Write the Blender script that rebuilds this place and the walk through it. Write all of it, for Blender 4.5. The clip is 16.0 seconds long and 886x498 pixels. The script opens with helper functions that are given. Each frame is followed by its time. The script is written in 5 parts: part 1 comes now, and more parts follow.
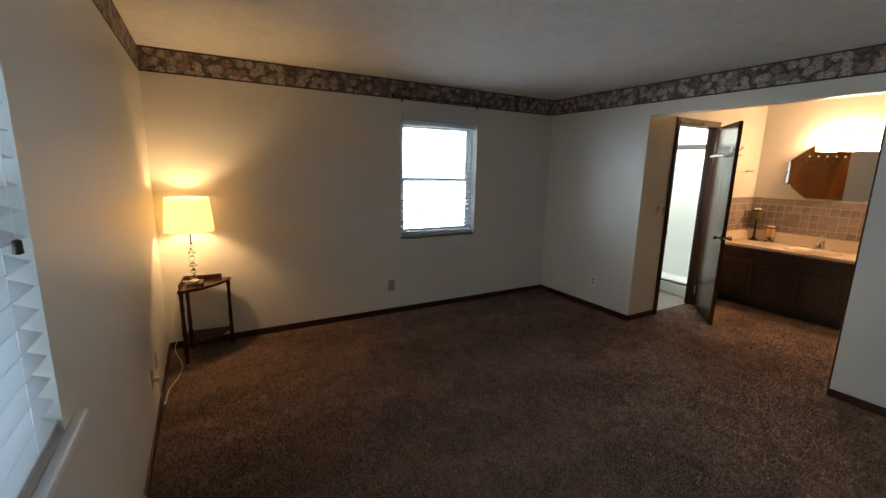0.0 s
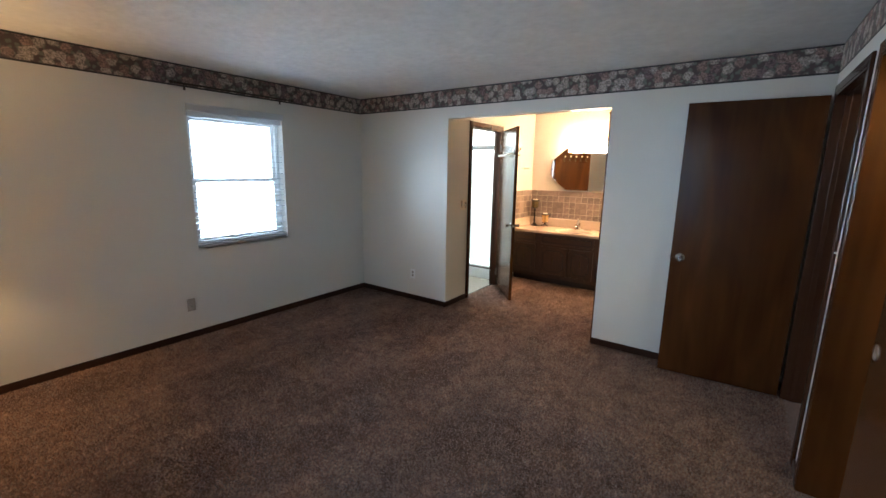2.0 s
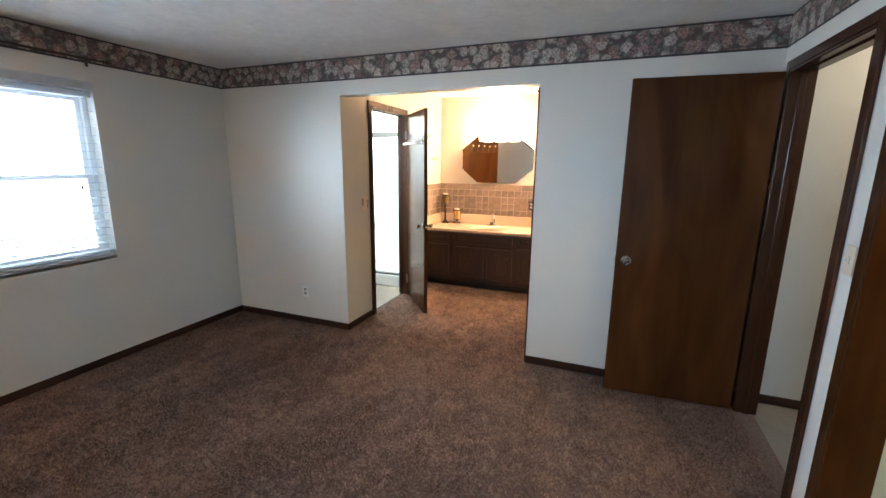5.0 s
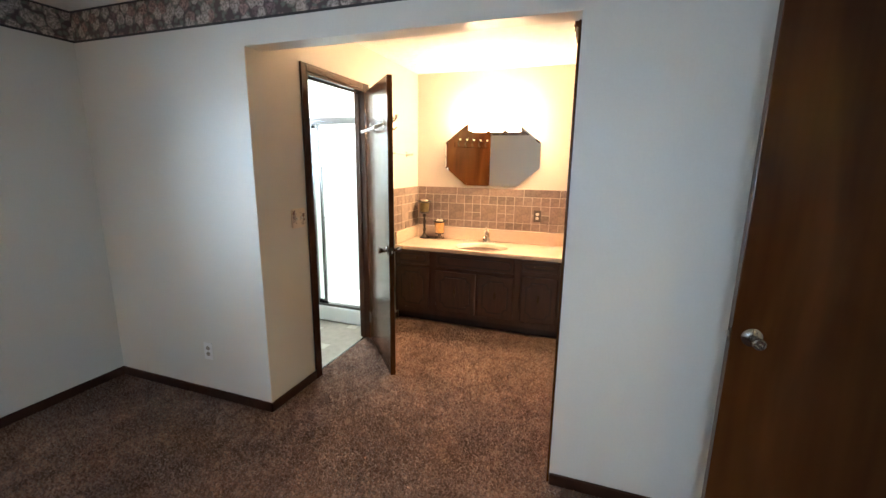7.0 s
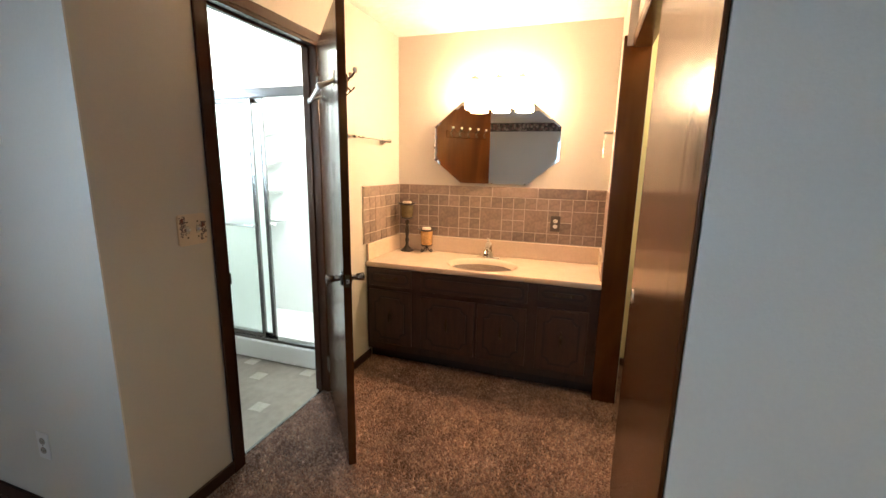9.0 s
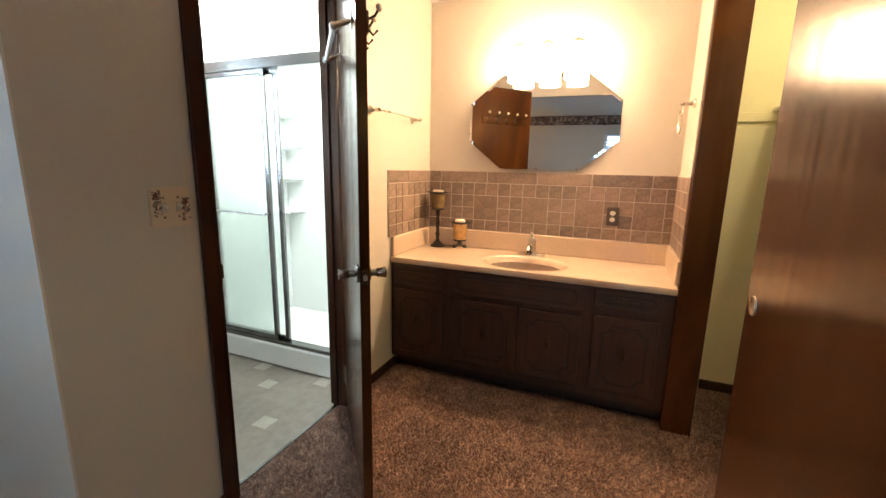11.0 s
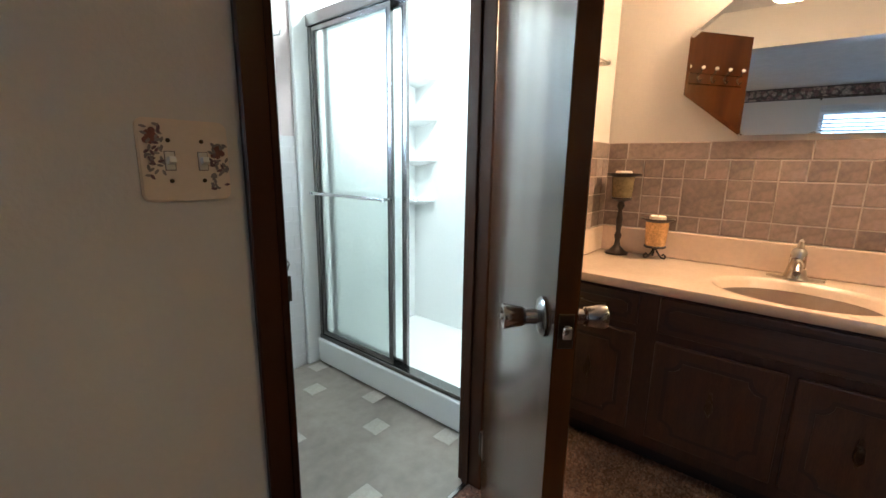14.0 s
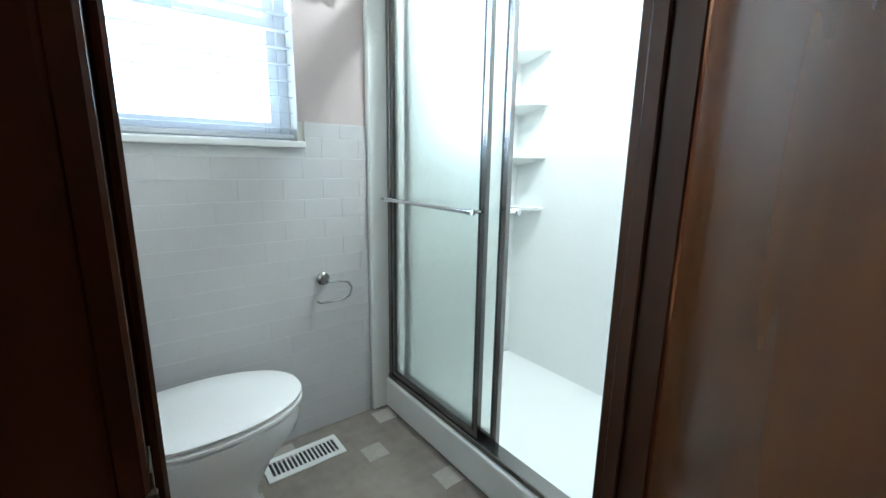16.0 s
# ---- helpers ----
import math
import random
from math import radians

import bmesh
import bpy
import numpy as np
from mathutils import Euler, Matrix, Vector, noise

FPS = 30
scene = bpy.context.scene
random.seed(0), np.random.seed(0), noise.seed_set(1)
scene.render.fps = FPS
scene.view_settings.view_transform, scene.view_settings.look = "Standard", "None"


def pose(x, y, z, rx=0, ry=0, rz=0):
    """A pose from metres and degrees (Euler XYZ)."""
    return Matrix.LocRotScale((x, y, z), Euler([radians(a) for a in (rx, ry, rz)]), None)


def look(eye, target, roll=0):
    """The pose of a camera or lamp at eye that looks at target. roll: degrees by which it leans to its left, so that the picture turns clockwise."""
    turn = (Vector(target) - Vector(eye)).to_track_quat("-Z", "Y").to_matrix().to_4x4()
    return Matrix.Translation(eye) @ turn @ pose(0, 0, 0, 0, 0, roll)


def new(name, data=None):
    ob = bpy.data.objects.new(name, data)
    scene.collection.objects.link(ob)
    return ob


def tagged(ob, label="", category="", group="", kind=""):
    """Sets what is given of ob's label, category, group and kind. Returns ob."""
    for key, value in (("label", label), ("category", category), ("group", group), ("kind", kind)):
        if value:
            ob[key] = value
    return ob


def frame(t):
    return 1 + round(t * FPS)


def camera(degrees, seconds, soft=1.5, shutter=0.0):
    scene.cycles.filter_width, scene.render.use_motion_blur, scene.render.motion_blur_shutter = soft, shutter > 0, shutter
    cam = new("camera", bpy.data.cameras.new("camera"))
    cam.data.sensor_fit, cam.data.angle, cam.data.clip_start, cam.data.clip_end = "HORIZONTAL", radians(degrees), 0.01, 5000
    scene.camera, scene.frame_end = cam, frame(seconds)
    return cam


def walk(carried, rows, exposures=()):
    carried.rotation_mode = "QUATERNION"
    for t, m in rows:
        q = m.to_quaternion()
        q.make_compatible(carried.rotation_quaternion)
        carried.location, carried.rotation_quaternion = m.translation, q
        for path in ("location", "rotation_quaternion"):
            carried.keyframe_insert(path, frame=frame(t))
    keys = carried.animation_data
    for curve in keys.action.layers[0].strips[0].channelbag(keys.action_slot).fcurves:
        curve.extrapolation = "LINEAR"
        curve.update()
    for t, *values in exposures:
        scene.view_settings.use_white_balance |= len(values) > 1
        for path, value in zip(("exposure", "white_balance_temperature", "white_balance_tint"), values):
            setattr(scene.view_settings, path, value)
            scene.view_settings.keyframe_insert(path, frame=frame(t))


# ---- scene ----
cam = camera(93.7, 16.0)
PATH = [
    (0, (0.197, 0.157, 1.555), (1.182, 1.855, 1.169), 1.3),
    (0.5, (0.216, 0.163, 1.573), (1.381, 1.74, 1.183), 1.2),
    (1, (0.207, 0.175, 1.571), (1.548, 1.609, 1.185), 1.1),
    (1.5, (0.223, 0.169, 1.572), (1.712, 1.449, 1.191), 1.0),
    (2, (0.242, 0.168, 1.562), (1.845, 1.303, 1.184), 1.0),
    (2.5, (0.265, 0.179, 1.559), (1.948, 1.191, 1.183), 0.9),
    (3, (0.278, 0.22, 1.557), (2.022, 1.124, 1.18), 0.9),
    (3.5, (0.303, 0.304, 1.561), (2.089, 1.118, 1.177), 0.9),
    (6, (1.55, 0.831, 1.53), (3.38, 1.528, 1.126), 0.7),
    (6.5, (1.862, 0.928, 1.52), (3.703, 1.601, 1.121), 0.8),
    (7, (2.182, 1.036, 1.507), (4.027, 1.697, 1.105), 0.7),
    (7.5, (2.479, 1.118, 1.488), (4.328, 1.77, 1.09), 0.6),
    (8, (2.743, 1.201, 1.477), (4.599, 1.833, 1.085), 0.9),
    (10.5, (3.424, 1.474, 1.308), (5.282, 2.11, 0.928), 1.1),
    (11, (3.477, 1.515, 1.295), (5.291, 2.266, 0.911), 1.2),
    (11.5, (3.536, 1.568, 1.272), (5.287, 2.452, 0.879), 1.3),
    (12, (3.599, 1.623, 1.23), (5.282, 2.629, 0.84), 1.4),
    (12.5, (3.698, 1.74, 1.214), (5.342, 2.806, 0.814), 1.5),
    (13, (3.811, 1.854, 1.176), (5.431, 2.957, 0.779), 1.4),
    (13.5, (3.957, 1.952, 1.17), (5.533, 3.118, 0.77), 1.2),
    (14, (4.086, 2.062, 1.159), (5.6, 3.306, 0.76), 0.9),
    (14.5, (4.216, 2.203, 1.139), (5.666, 3.522, 0.741), 0.9),
    (15, (4.344, 2.314, 1.126), (5.735, 3.698, 0.739), 0.4),
    (15.5, (4.44, 2.411, 1.158), (5.733, 3.88, 0.746), 0.7),
    (16, (4.498, 2.493, 1.148), (5.696, 4.042, 0.743), 0.9),
]
# seconds, stops, white balance: warm at first, slightly bluer in the bathroom doorway
EXPOSURES = [(t, e, k, 10) for t, e, k in (
    (0.0, -0.64, 7150), (0.5, -0.24, 6850), (1.5, 0.22, 6450), (2.5, 0.28, 6400), (3.5, 0.42, 6420), (6.0, 0.68, 6600), (7.0, 0.54, 6620), (8.0, 0.22, 6620),
    (10.5, -0.10, 6640), (12.0, -0.16, 6600), (13.0, -0.31, 6360), (14.0, -0.31, 6020), (14.5, -0.30, 5920), (15.0, -0.24, 5880), (15.5, -0.40, 5960), (16.0, -0.63, 6030))]
walk(cam, [(t, look(eye, target, roll)) for t, eye, target, roll in PATH], EXPOSURES)

# ---- world, sun and lamps ----
H = 2.385
world = bpy.data.worlds.new("world")
scene.world = world
world.use_nodes = True
wn = world.node_tree.nodes
sky = wn.new("ShaderNodeTexSky")
sky.sky_type = 'NISHITA'
sky.sun_disc = False
sky.sun_elevation, sky.sun_rotation = radians(52), radians(140)
wn["Background"].inputs[1].default_value = 0.1
world.node_tree.links.new(sky.outputs[0], wn["Background"].inputs[0])


def lamp(name, kind, energy, colour, m, size=0.1, size_y=None):
    data = bpy.data.lights.new(name, kind)
    data.energy, data.color = energy, colour
    if kind == 'AREA':
        data.shape, data.size, data.size_y = 'RECTANGLE', size, size_y or size
    elif kind == 'SUN':
        data.angle = radians(0.5)
    else:
        data.shadow_soft_size = size
    ob = new(name, data)
    ob.matrix_world = m
    return ob


lamp("sun", 'SUN', 3.0, (1, 0.95, 0.88), look((20, -17, 32), (0, 0, 0)))
DAY = (0.64, 0.82, 1.0)
# daylight standing in the three window openings
lamp("daylight_north", 'AREA', 52, DAY, look((2.435, 4.30, 1.36), (2.435, 3.0, 1.60)), 1.0, 1.5).data.spread = radians(135)
lamp("daylight_west", 'AREA', 24, (0.50, 0.73, 1.0), look((-0.335, 0.91, 1.48), (1.0, 0.91, 1.62)), 0.86, 1.10)
lamp("daylight_bath", 'AREA', 62, (0.62, 0.82, 1.0), look((4.738, 4.30, 1.62), (4.738, 3.0, 1.45)), 0.62, 0.80)
# electric light, with added sources for the hall and the shower
lamp("table_lamp_bulb", 'POINT', 27, (1.0, 0.65, 0.34), pose(0.09, 3.88, 1.155), 0.042)
lamp("closet_bulb_light", 'POINT', 20, (1.0, 0.82, 0.46), pose(5.2, 0.72, 2.24), 0.04)
lamp("wardrobe_bulb_light", 'POINT', 18, (1.0, 0.78, 0.40), pose(2.1, -0.68, 2.24), 0.04)
# the hall's own source is unseen; this weak lamp is added for it
lamp("hall_added_light", 'POINT', 4, (1.0, 0.90, 0.76), pose(3.5, -1.05, 2.2), 0.05)
# fill lamp added to brighten shower and bathroom; it has no fixture
lamp("shower_fill", 'POINT', 84, (0.90, 1.0, 0.97), pose(5.78, 3.5, 2.30), 0.06)


# ---- materials ----
def mat(name, base, rough=0.5, metal=0.0, var=0.12, scale=4.0, fine=90.0, bump=0.0, bscale=200.0, stretch=(1, 1, 1), spec=0.5,
        per_object=0.0):
    """A procedural surface: base colour varied at two scales, with fine relief."""
    m = bpy.data.materials.new(name)
    m.use_nodes = True
    nt = m.node_tree
    n, ln = nt.nodes, nt.links
    b = n["Principled BSDF"]
    tc, mp = n.new("ShaderNodeTexCoord"), n.new("ShaderNodeMapping")
    mp.inputs["Scale"].default_value = stretch
    ln.new(tc.outputs["Object"], mp.inputs["Vector"])
    n1, n2 = n.new("ShaderNodeTexNoise"), n.new("ShaderNodeTexNoise")
    n1.inputs["Scale"].default_value, n1.inputs["Detail"].default_value = scale, 5
    n2.inputs["Scale"].default_value, n2.inputs["Detail"].default_value = fine, 3
    for q in (n1, n2):
        ln.new(mp.outputs[0], q.inputs["Vector"])
    add = n.new("ShaderNodeMath")
    add.operation = 'ADD'
    ln.new(n1.outputs["Fac"], add.inputs[0])
    ln.new(n2.outputs["Fac"], add.inputs[1])
    src = add.outputs[0]
    if per_object:
        oi, sc = n.new("ShaderNodeObjectInfo"), n.new("ShaderNodeMath")
        sc.operation = 'MULTIPLY_ADD'
        sc.inputs[1].default_value, sc.inputs[2].default_value = per_object * 2, -per_object
        ln.new(oi.outputs["Random"], sc.inputs[0])
        ad2 = n.new("ShaderNodeMath")
        ln.new(src, ad2.inputs[0])
        ln.new(sc.outputs[0], ad2.inputs[1])
        src = ad2.outputs[0]
    mr = n.new("ShaderNodeMapRange")
    mr.inputs["From Min"].default_value, mr.inputs["From Max"].default_value = 0.6, 1.4
    mr.inputs["To Min"].default_value, mr.inputs["To Max"].default_value = 1 - var, 1 + var
    ln.new(src, mr.inputs["Value"])
    mul = n.new("ShaderNodeVectorMath")
    mul.operation = 'SCALE'
    mul.inputs[0].default_value = base[:3]
    ln.new(mr.outputs[0], mul.inputs["Scale"])
    ln.new(mul.outputs[0], b.inputs["Base Color"])
    b.inputs["Metallic"].default_value = metal
    b.inputs["Specular IOR Level"].default_value = spec
    rr = n.new("ShaderNodeMapRange")
    rr.inputs["From Min"].default_value, rr.inputs["From Max"].default_value = 0.3, 0.7
    rr.inputs["To Min"].default_value, rr.inputs["To Max"].default_value = rough * 0.88, min(rough * 1.12, 1)
    ln.new(n1.outputs["Fac"], rr.inputs["Value"])
    ln.new(rr.outputs[0], b.inputs["Roughness"])
    if bump:
        n3, bp = n.new("ShaderNodeTexNoise"), n.new("ShaderNodeBump")
        n3.inputs["Scale"].default_value, n3.inputs["Detail"].default_value = bscale, 4
        ln.new(mp.outputs[0], n3.inputs["Vector"])
        bp.inputs["Strength"].default_value, bp.inputs["Distance"].default_value = 1.0, bump
        ln.new(n3.outputs["Fac"], bp.inputs["Height"])
        ln.new(bp.outputs[0], b.inputs["Normal"])
    return m


def glowing(name, colour, strength):
    m = bpy.data.materials.new(name)
    m.use_nodes = True
    b = m.node_tree.nodes["Principled BSDF"]
    b.inputs["Base Color"].default_value = (0.9, 0.88, 0.82, 1)
    b.inputs["Emission Color"].default_value = (*colour, 1)
    b.inputs["Emission Strength"].default_value = strength
    return m


def glass(name, colour, rough, bump=0.0, bscale=60):
    m = bpy.data.materials.new(name)
    m.use_nodes = True
    n, ln = m.node_tree.nodes, m.node_tree.links
    b = n["Principled BSDF"]
    b.inputs["Base Color"].default_value = (*colour, 1)
    b.inputs["Roughness"].default_value = rough
    b.inputs["Transmission Weight"].default_value = 1.0
    b.inputs["IOR"].default_value = 1.45
    if bump:
        t, bp = n.new("ShaderNodeTexNoise"), n.new("ShaderNodeBump")
        t.inputs["Scale"].default_value = bscale
        bp.inputs["Distance"].default_value = bump
        ln.new(t.outputs["Fac"], bp.inputs["Height"])
        ln.new(bp.outputs[0], b.inputs["Normal"])
    return m


def translucent(name, colour, through_share):
    """Cloth or paper that lets part of the light of a lamp through."""
    m = bpy.data.materials.new(name)
    m.use_nodes = True
    n, ln = m.node_tree.nodes, m.node_tree.links
    d, t, mx = n.new("ShaderNodeBsdfDiffuse"), n.new("ShaderNodeBsdfTranslucent"), n.new("ShaderNodeMixShader")
    w, tc, mr = n.new("ShaderNodeTexNoise"), n.new("ShaderNodeTexCoord"), n.new("ShaderNodeMixRGB")
    w.inputs["Scale"].default_value, w.inputs["Detail"].default_value = 160, 4
    ln.new(tc.outputs["Object"], w.inputs["Vector"])
    mr.inputs[1].default_value = (*[c * 0.88 for c in colour], 1)
    mr.inputs[2].default_value = (*colour, 1)
    ln.new(w.outputs["Fac"], mr.inputs[0])
    ln.new(mr.outputs[0], d.inputs[0])
    ln.new(mr.outputs[0], t.inputs[0])
    mx.inputs[0].default_value = through_share
    ln.new(d.outputs[0], mx.inputs[1])
    ln.new(t.outputs[0], mx.inputs[2])
    ln.new(mx.outputs[0], n["Material Output"].inputs[0])
    return m


def carpet_material():
    m = bpy.data.materials.new("brown_cut_pile_carpet")
    m.use_nodes = True
    n, ln = m.node_tree.nodes, m.node_tree.links
    b = n["Principled BSDF"]
    tc = n.new("ShaderNodeTexCoord")

    def noise_at(scale, detail, rough=0.5, dist=0.0):
        q = n.new("ShaderNodeTexNoise")
        q.inputs["Scale"].default_value, q.inputs["Detail"].default_value = scale, detail
        q.inputs["Roughness"].default_value, q.inputs["Distortion"].default_value = rough, dist
        ln.new(tc.outputs["Object"], q.inputs["Vector"])
        return q.outputs["Fac"]
    tuft, speck, lay = noise_at(95, 3, 0.65, 0.6), noise_at(260, 2), noise_at(1.7, 4, 0.55, 0.8)
    ramp = n.new("ShaderNodeValToRGB")
    ramp.color_ramp.elements[0].position, ramp.color_ramp.elements[0].color = 0.36, (0.048, 0.0245, 0.0185, 1)
    ramp.color_ramp.elements[1].position, ramp.color_ramp.elements[1].color = 0.64, (0.255, 0.155, 0.122, 1)
    mixn = n.new("ShaderNodeMath")
    mixn.operation = 'MULTIPLY_ADD'
    mixn.inputs[1].default_value = 0.75
    sp = n.new("ShaderNodeMath")
    sp.operation = 'MULTIPLY'
    sp.inputs[1].default_value = 0.25
    ln.new(speck, sp.inputs[0])
    ln.new(tuft, mixn.inputs[0])
    ln.new(sp.outputs[0], mixn.inputs[2])
    ln.new(mixn.outputs[0], ramp.inputs[0])
    mr = n.new("ShaderNodeMapRange")
    mr.inputs["From Min"].default_value, mr.inputs["From Max"].default_value = 0.35, 0.65
    mr.inputs["To Min"].default_value, mr.inputs["To Max"].default_value = 0.80, 1.22
    ln.new(lay, mr.inputs["Value"])
    sc = n.new("ShaderNodeVectorMath")
    sc.operation = 'SCALE'
    ln.new(ramp.outputs[0], sc.inputs[0])
    ln.new(mr.outputs[0], sc.inputs["Scale"])
    ln.new(sc.outputs[0], b.inputs["Base Color"])
    b.inputs["Roughness"].default_value = 0.95
    b.inputs["Specular IOR Level"].default_value = 0.15
    b.inputs["Sheen Weight"].default_value = 0.25
    bp = n.new("ShaderNodeBump")
    bp.inputs["Strength"].default_value, bp.inputs["Distance"].default_value = 1.0, 0.012
    ln.new(mixn.outputs[0], bp.inputs["Height"])
    ln.new(bp.outputs[0], b.inputs["Normal"])
    return m


def border_material():
    """Printed floral wallpaper: cream and rose blooms, grey-green leaves on dark taupe, a dark line at both edges."""
    m = bpy.data.materials.new("floral_wallpaper_border")
    m.use_nodes = True
    n, ln = m.node_tree.nodes, m.node_tree.links
    b = n["Principled BSDF"]
    b.inputs["Roughness"].default_value = 0.6
    uv, sep = n.new("ShaderNodeTexCoord"), n.new("ShaderNodeSeparateXYZ")
    ln.new(uv.outputs["UV"], sep.inputs[0])
    warp = n.new("ShaderNodeTexNoise")
    warp.inputs["Scale"].default_value, warp.inputs["Detail"].default_value = 38, 3
    ln.new(uv.outputs["UV"], warp.inputs["Vector"])
    ws = n.new("ShaderNodeVectorMath")
    ws.operation = 'SCALE'
    ws.inputs["Scale"].default_value = 0.035
    ln.new(warp.outputs["Color"], ws.inputs[0])
    wa = n.new("ShaderNodeVectorMath")
    ln.new(uv.outputs["UV"], wa.inputs[0])
    ln.new(ws.outputs[0], wa.inputs[1])

    def blooms(scale, lo, hi):
        v, r = n.new("ShaderNodeTexVoronoi"), n.new("ShaderNodeMapRange")
        v.voronoi_dimensions = '2D'
        v.inputs["Scale"].default_value = scale
        ln.new(wa.outputs[0], v.inputs["Vector"])
        r.inputs["From Min"].default_value, r.inputs["From Max"].default_value = hi, lo
        ln.new(v.outputs["Distance"], r.inputs["Value"])
        return v, r.outputs[0]

    def mix(fac, a, c):
        q = n.new("ShaderNodeMixRGB")
        for i, s in ((0, fac), (1, a), (2, c)):
            if isinstance(s, tuple):
                q.inputs[i].default_value = s
            else:
                ln.new(s, q.inputs[i])
        return q.outputs[0]
    _, leaves = blooms(26, 0.22, 0.42)
    col = mix(leaves, (0.088, 0.062, 0.060, 1), (0.15, 0.16, 0.135, 1))
    fv, flowers = blooms(15, 0.40, 0.56)
    hue = n.new("ShaderNodeValToRGB")
    hue.color_ramp.interpolation = 'CONSTANT'
    hue.color_ramp.elements[0].color = (0.31, 0.20, 0.18, 1)
    hue.color_ramp.elements[1].position, hue.color_ramp.elements[1].color = 0.34, (0.44, 0.37, 0.33, 1)
    e = hue.color_ramp.elements.new(0.75)
    e.color = (0.20, 0.13, 0.135, 1)
    ln.new(fv.outputs["Color"], hue.inputs[0])
    petal = n.new("ShaderNodeTexNoise")
    petal.inputs["Scale"].default_value, petal.inputs["Detail"].default_value = 90, 3
    ln.new(wa.outputs[0], petal.inputs["Vector"])
    pr = n.new("ShaderNodeMapRange")
    pr.inputs["From Min"].default_value, pr.inputs["From Max"].default_value = 0.35, 0.65
    pr.inputs["To Min"].default_value, pr.inputs["To Max"].default_value = 0.35, 1.35
    ln.new(petal.outputs["Fac"], pr.inputs["Value"])
    ps = n.new("ShaderNodeVectorMath")
    ps.operation = 'SCALE'
    ln.new(hue.outputs[0], ps.inputs[0])
    ln.new(pr.outputs[0], ps.inputs["Scale"])
    col = mix(flowers, col, ps.outputs[0])
    edge = n.new("ShaderNodeMath")
    edge.operation = 'PINGPONG'
    edge.inputs[1].default_value = 0.09
    ln.new(sep.outputs["Y"], edge.inputs[0])
    lt = n.new("ShaderNodeMath")
    lt.operation = 'LESS_THAN'
    lt.inputs[1].default_value = 0.012
    ln.new(edge.outputs[0], lt.inputs[0])
    col = mix(lt.outputs[0], col, (0.03, 0.026, 0.028, 1))
    ln.new(col, b.inputs["Base Color"])
    return m


def pile_material():
    """Yarn ends, each with its own shade of brown, laid lighter and darker in broad tracks."""
    m = bpy.data.materials.new("brown_carpet_yarn")
    m.use_nodes = True
    n, ln = m.node_tree.nodes, m.node_tree.links
    b = n["Principled BSDF"]
    g, r, tc, lay, mr, sc = [n.new("ShaderNode" + k) for k in ("NewGeometry", "ValToRGB", "TexCoord", "TexNoise", "MapRange", "VectorMath")]
    ln.new(g.outputs["Random Per Island"], r.inputs[0])
    els = r.color_ramp.elements
    els[0].color, els[1].color = (0.132, 0.072, 0.054, 1), (0.283, 0.179, 0.142, 1)
    els.new(0.55).color = (0.180, 0.111, 0.087, 1)
    lay.inputs["Scale"].default_value, lay.inputs["Detail"].default_value, lay.inputs["Distortion"].default_value = 1.6, 4, 0.9
    mp = n.new("ShaderNodeMapping")
    mp.inputs["Rotation"].default_value[2] = radians(-28)
    mp.inputs["Scale"].default_value = (0.6, 1.3, 1)
    ln.new(tc.outputs["Object"], mp.inputs["Vector"])
    ln.new(mp.outputs[0], lay.inputs["Vector"])
    mr.inputs["From Min"].default_value, mr.inputs["From Max"].default_value = 0.36, 0.64
    mr.inputs["To Min"].default_value, mr.inputs["To Max"].default_value = 0.80, 1.24
    ln.new(lay.outputs["Fac"], mr.inputs["Value"])
    sc.operation = 'SCALE'
    clump, cr, cm = n.new("ShaderNodeTexNoise"), n.new("ShaderNodeMapRange"), n.new("ShaderNodeMath")
    clump.inputs["Scale"].default_value, clump.inputs["Detail"].default_value, clump.inputs["Distortion"].default_value = 6.5, 5, 1.3
    ln.new(tc.outputs["Object"], clump.inputs["Vector"])
    cr.inputs["From Min"].default_value, cr.inputs["From Max"].default_value = 0.36, 0.64
    cr.inputs["To Min"].default_value, cr.inputs["To Max"].default_value = 0.78, 1.22
    ln.new(clump.outputs["Fac"], cr.inputs["Value"])
    cm.operation = 'MULTIPLY'
    ln.new(mr.outputs[0], cm.inputs[0])
    ln.new(cr.outputs[0], cm.inputs[1])
    ln.new(r.outputs[0], sc.inputs[0])
    ln.new(cm.outputs[0], sc.inputs["Scale"])
    ln.new(sc.outputs[0], b.inputs["Base Color"])
    b.inputs["Roughness"].default_value = 0.9
    b.inputs["Specular IOR Level"].default_value = 0.2
    return m


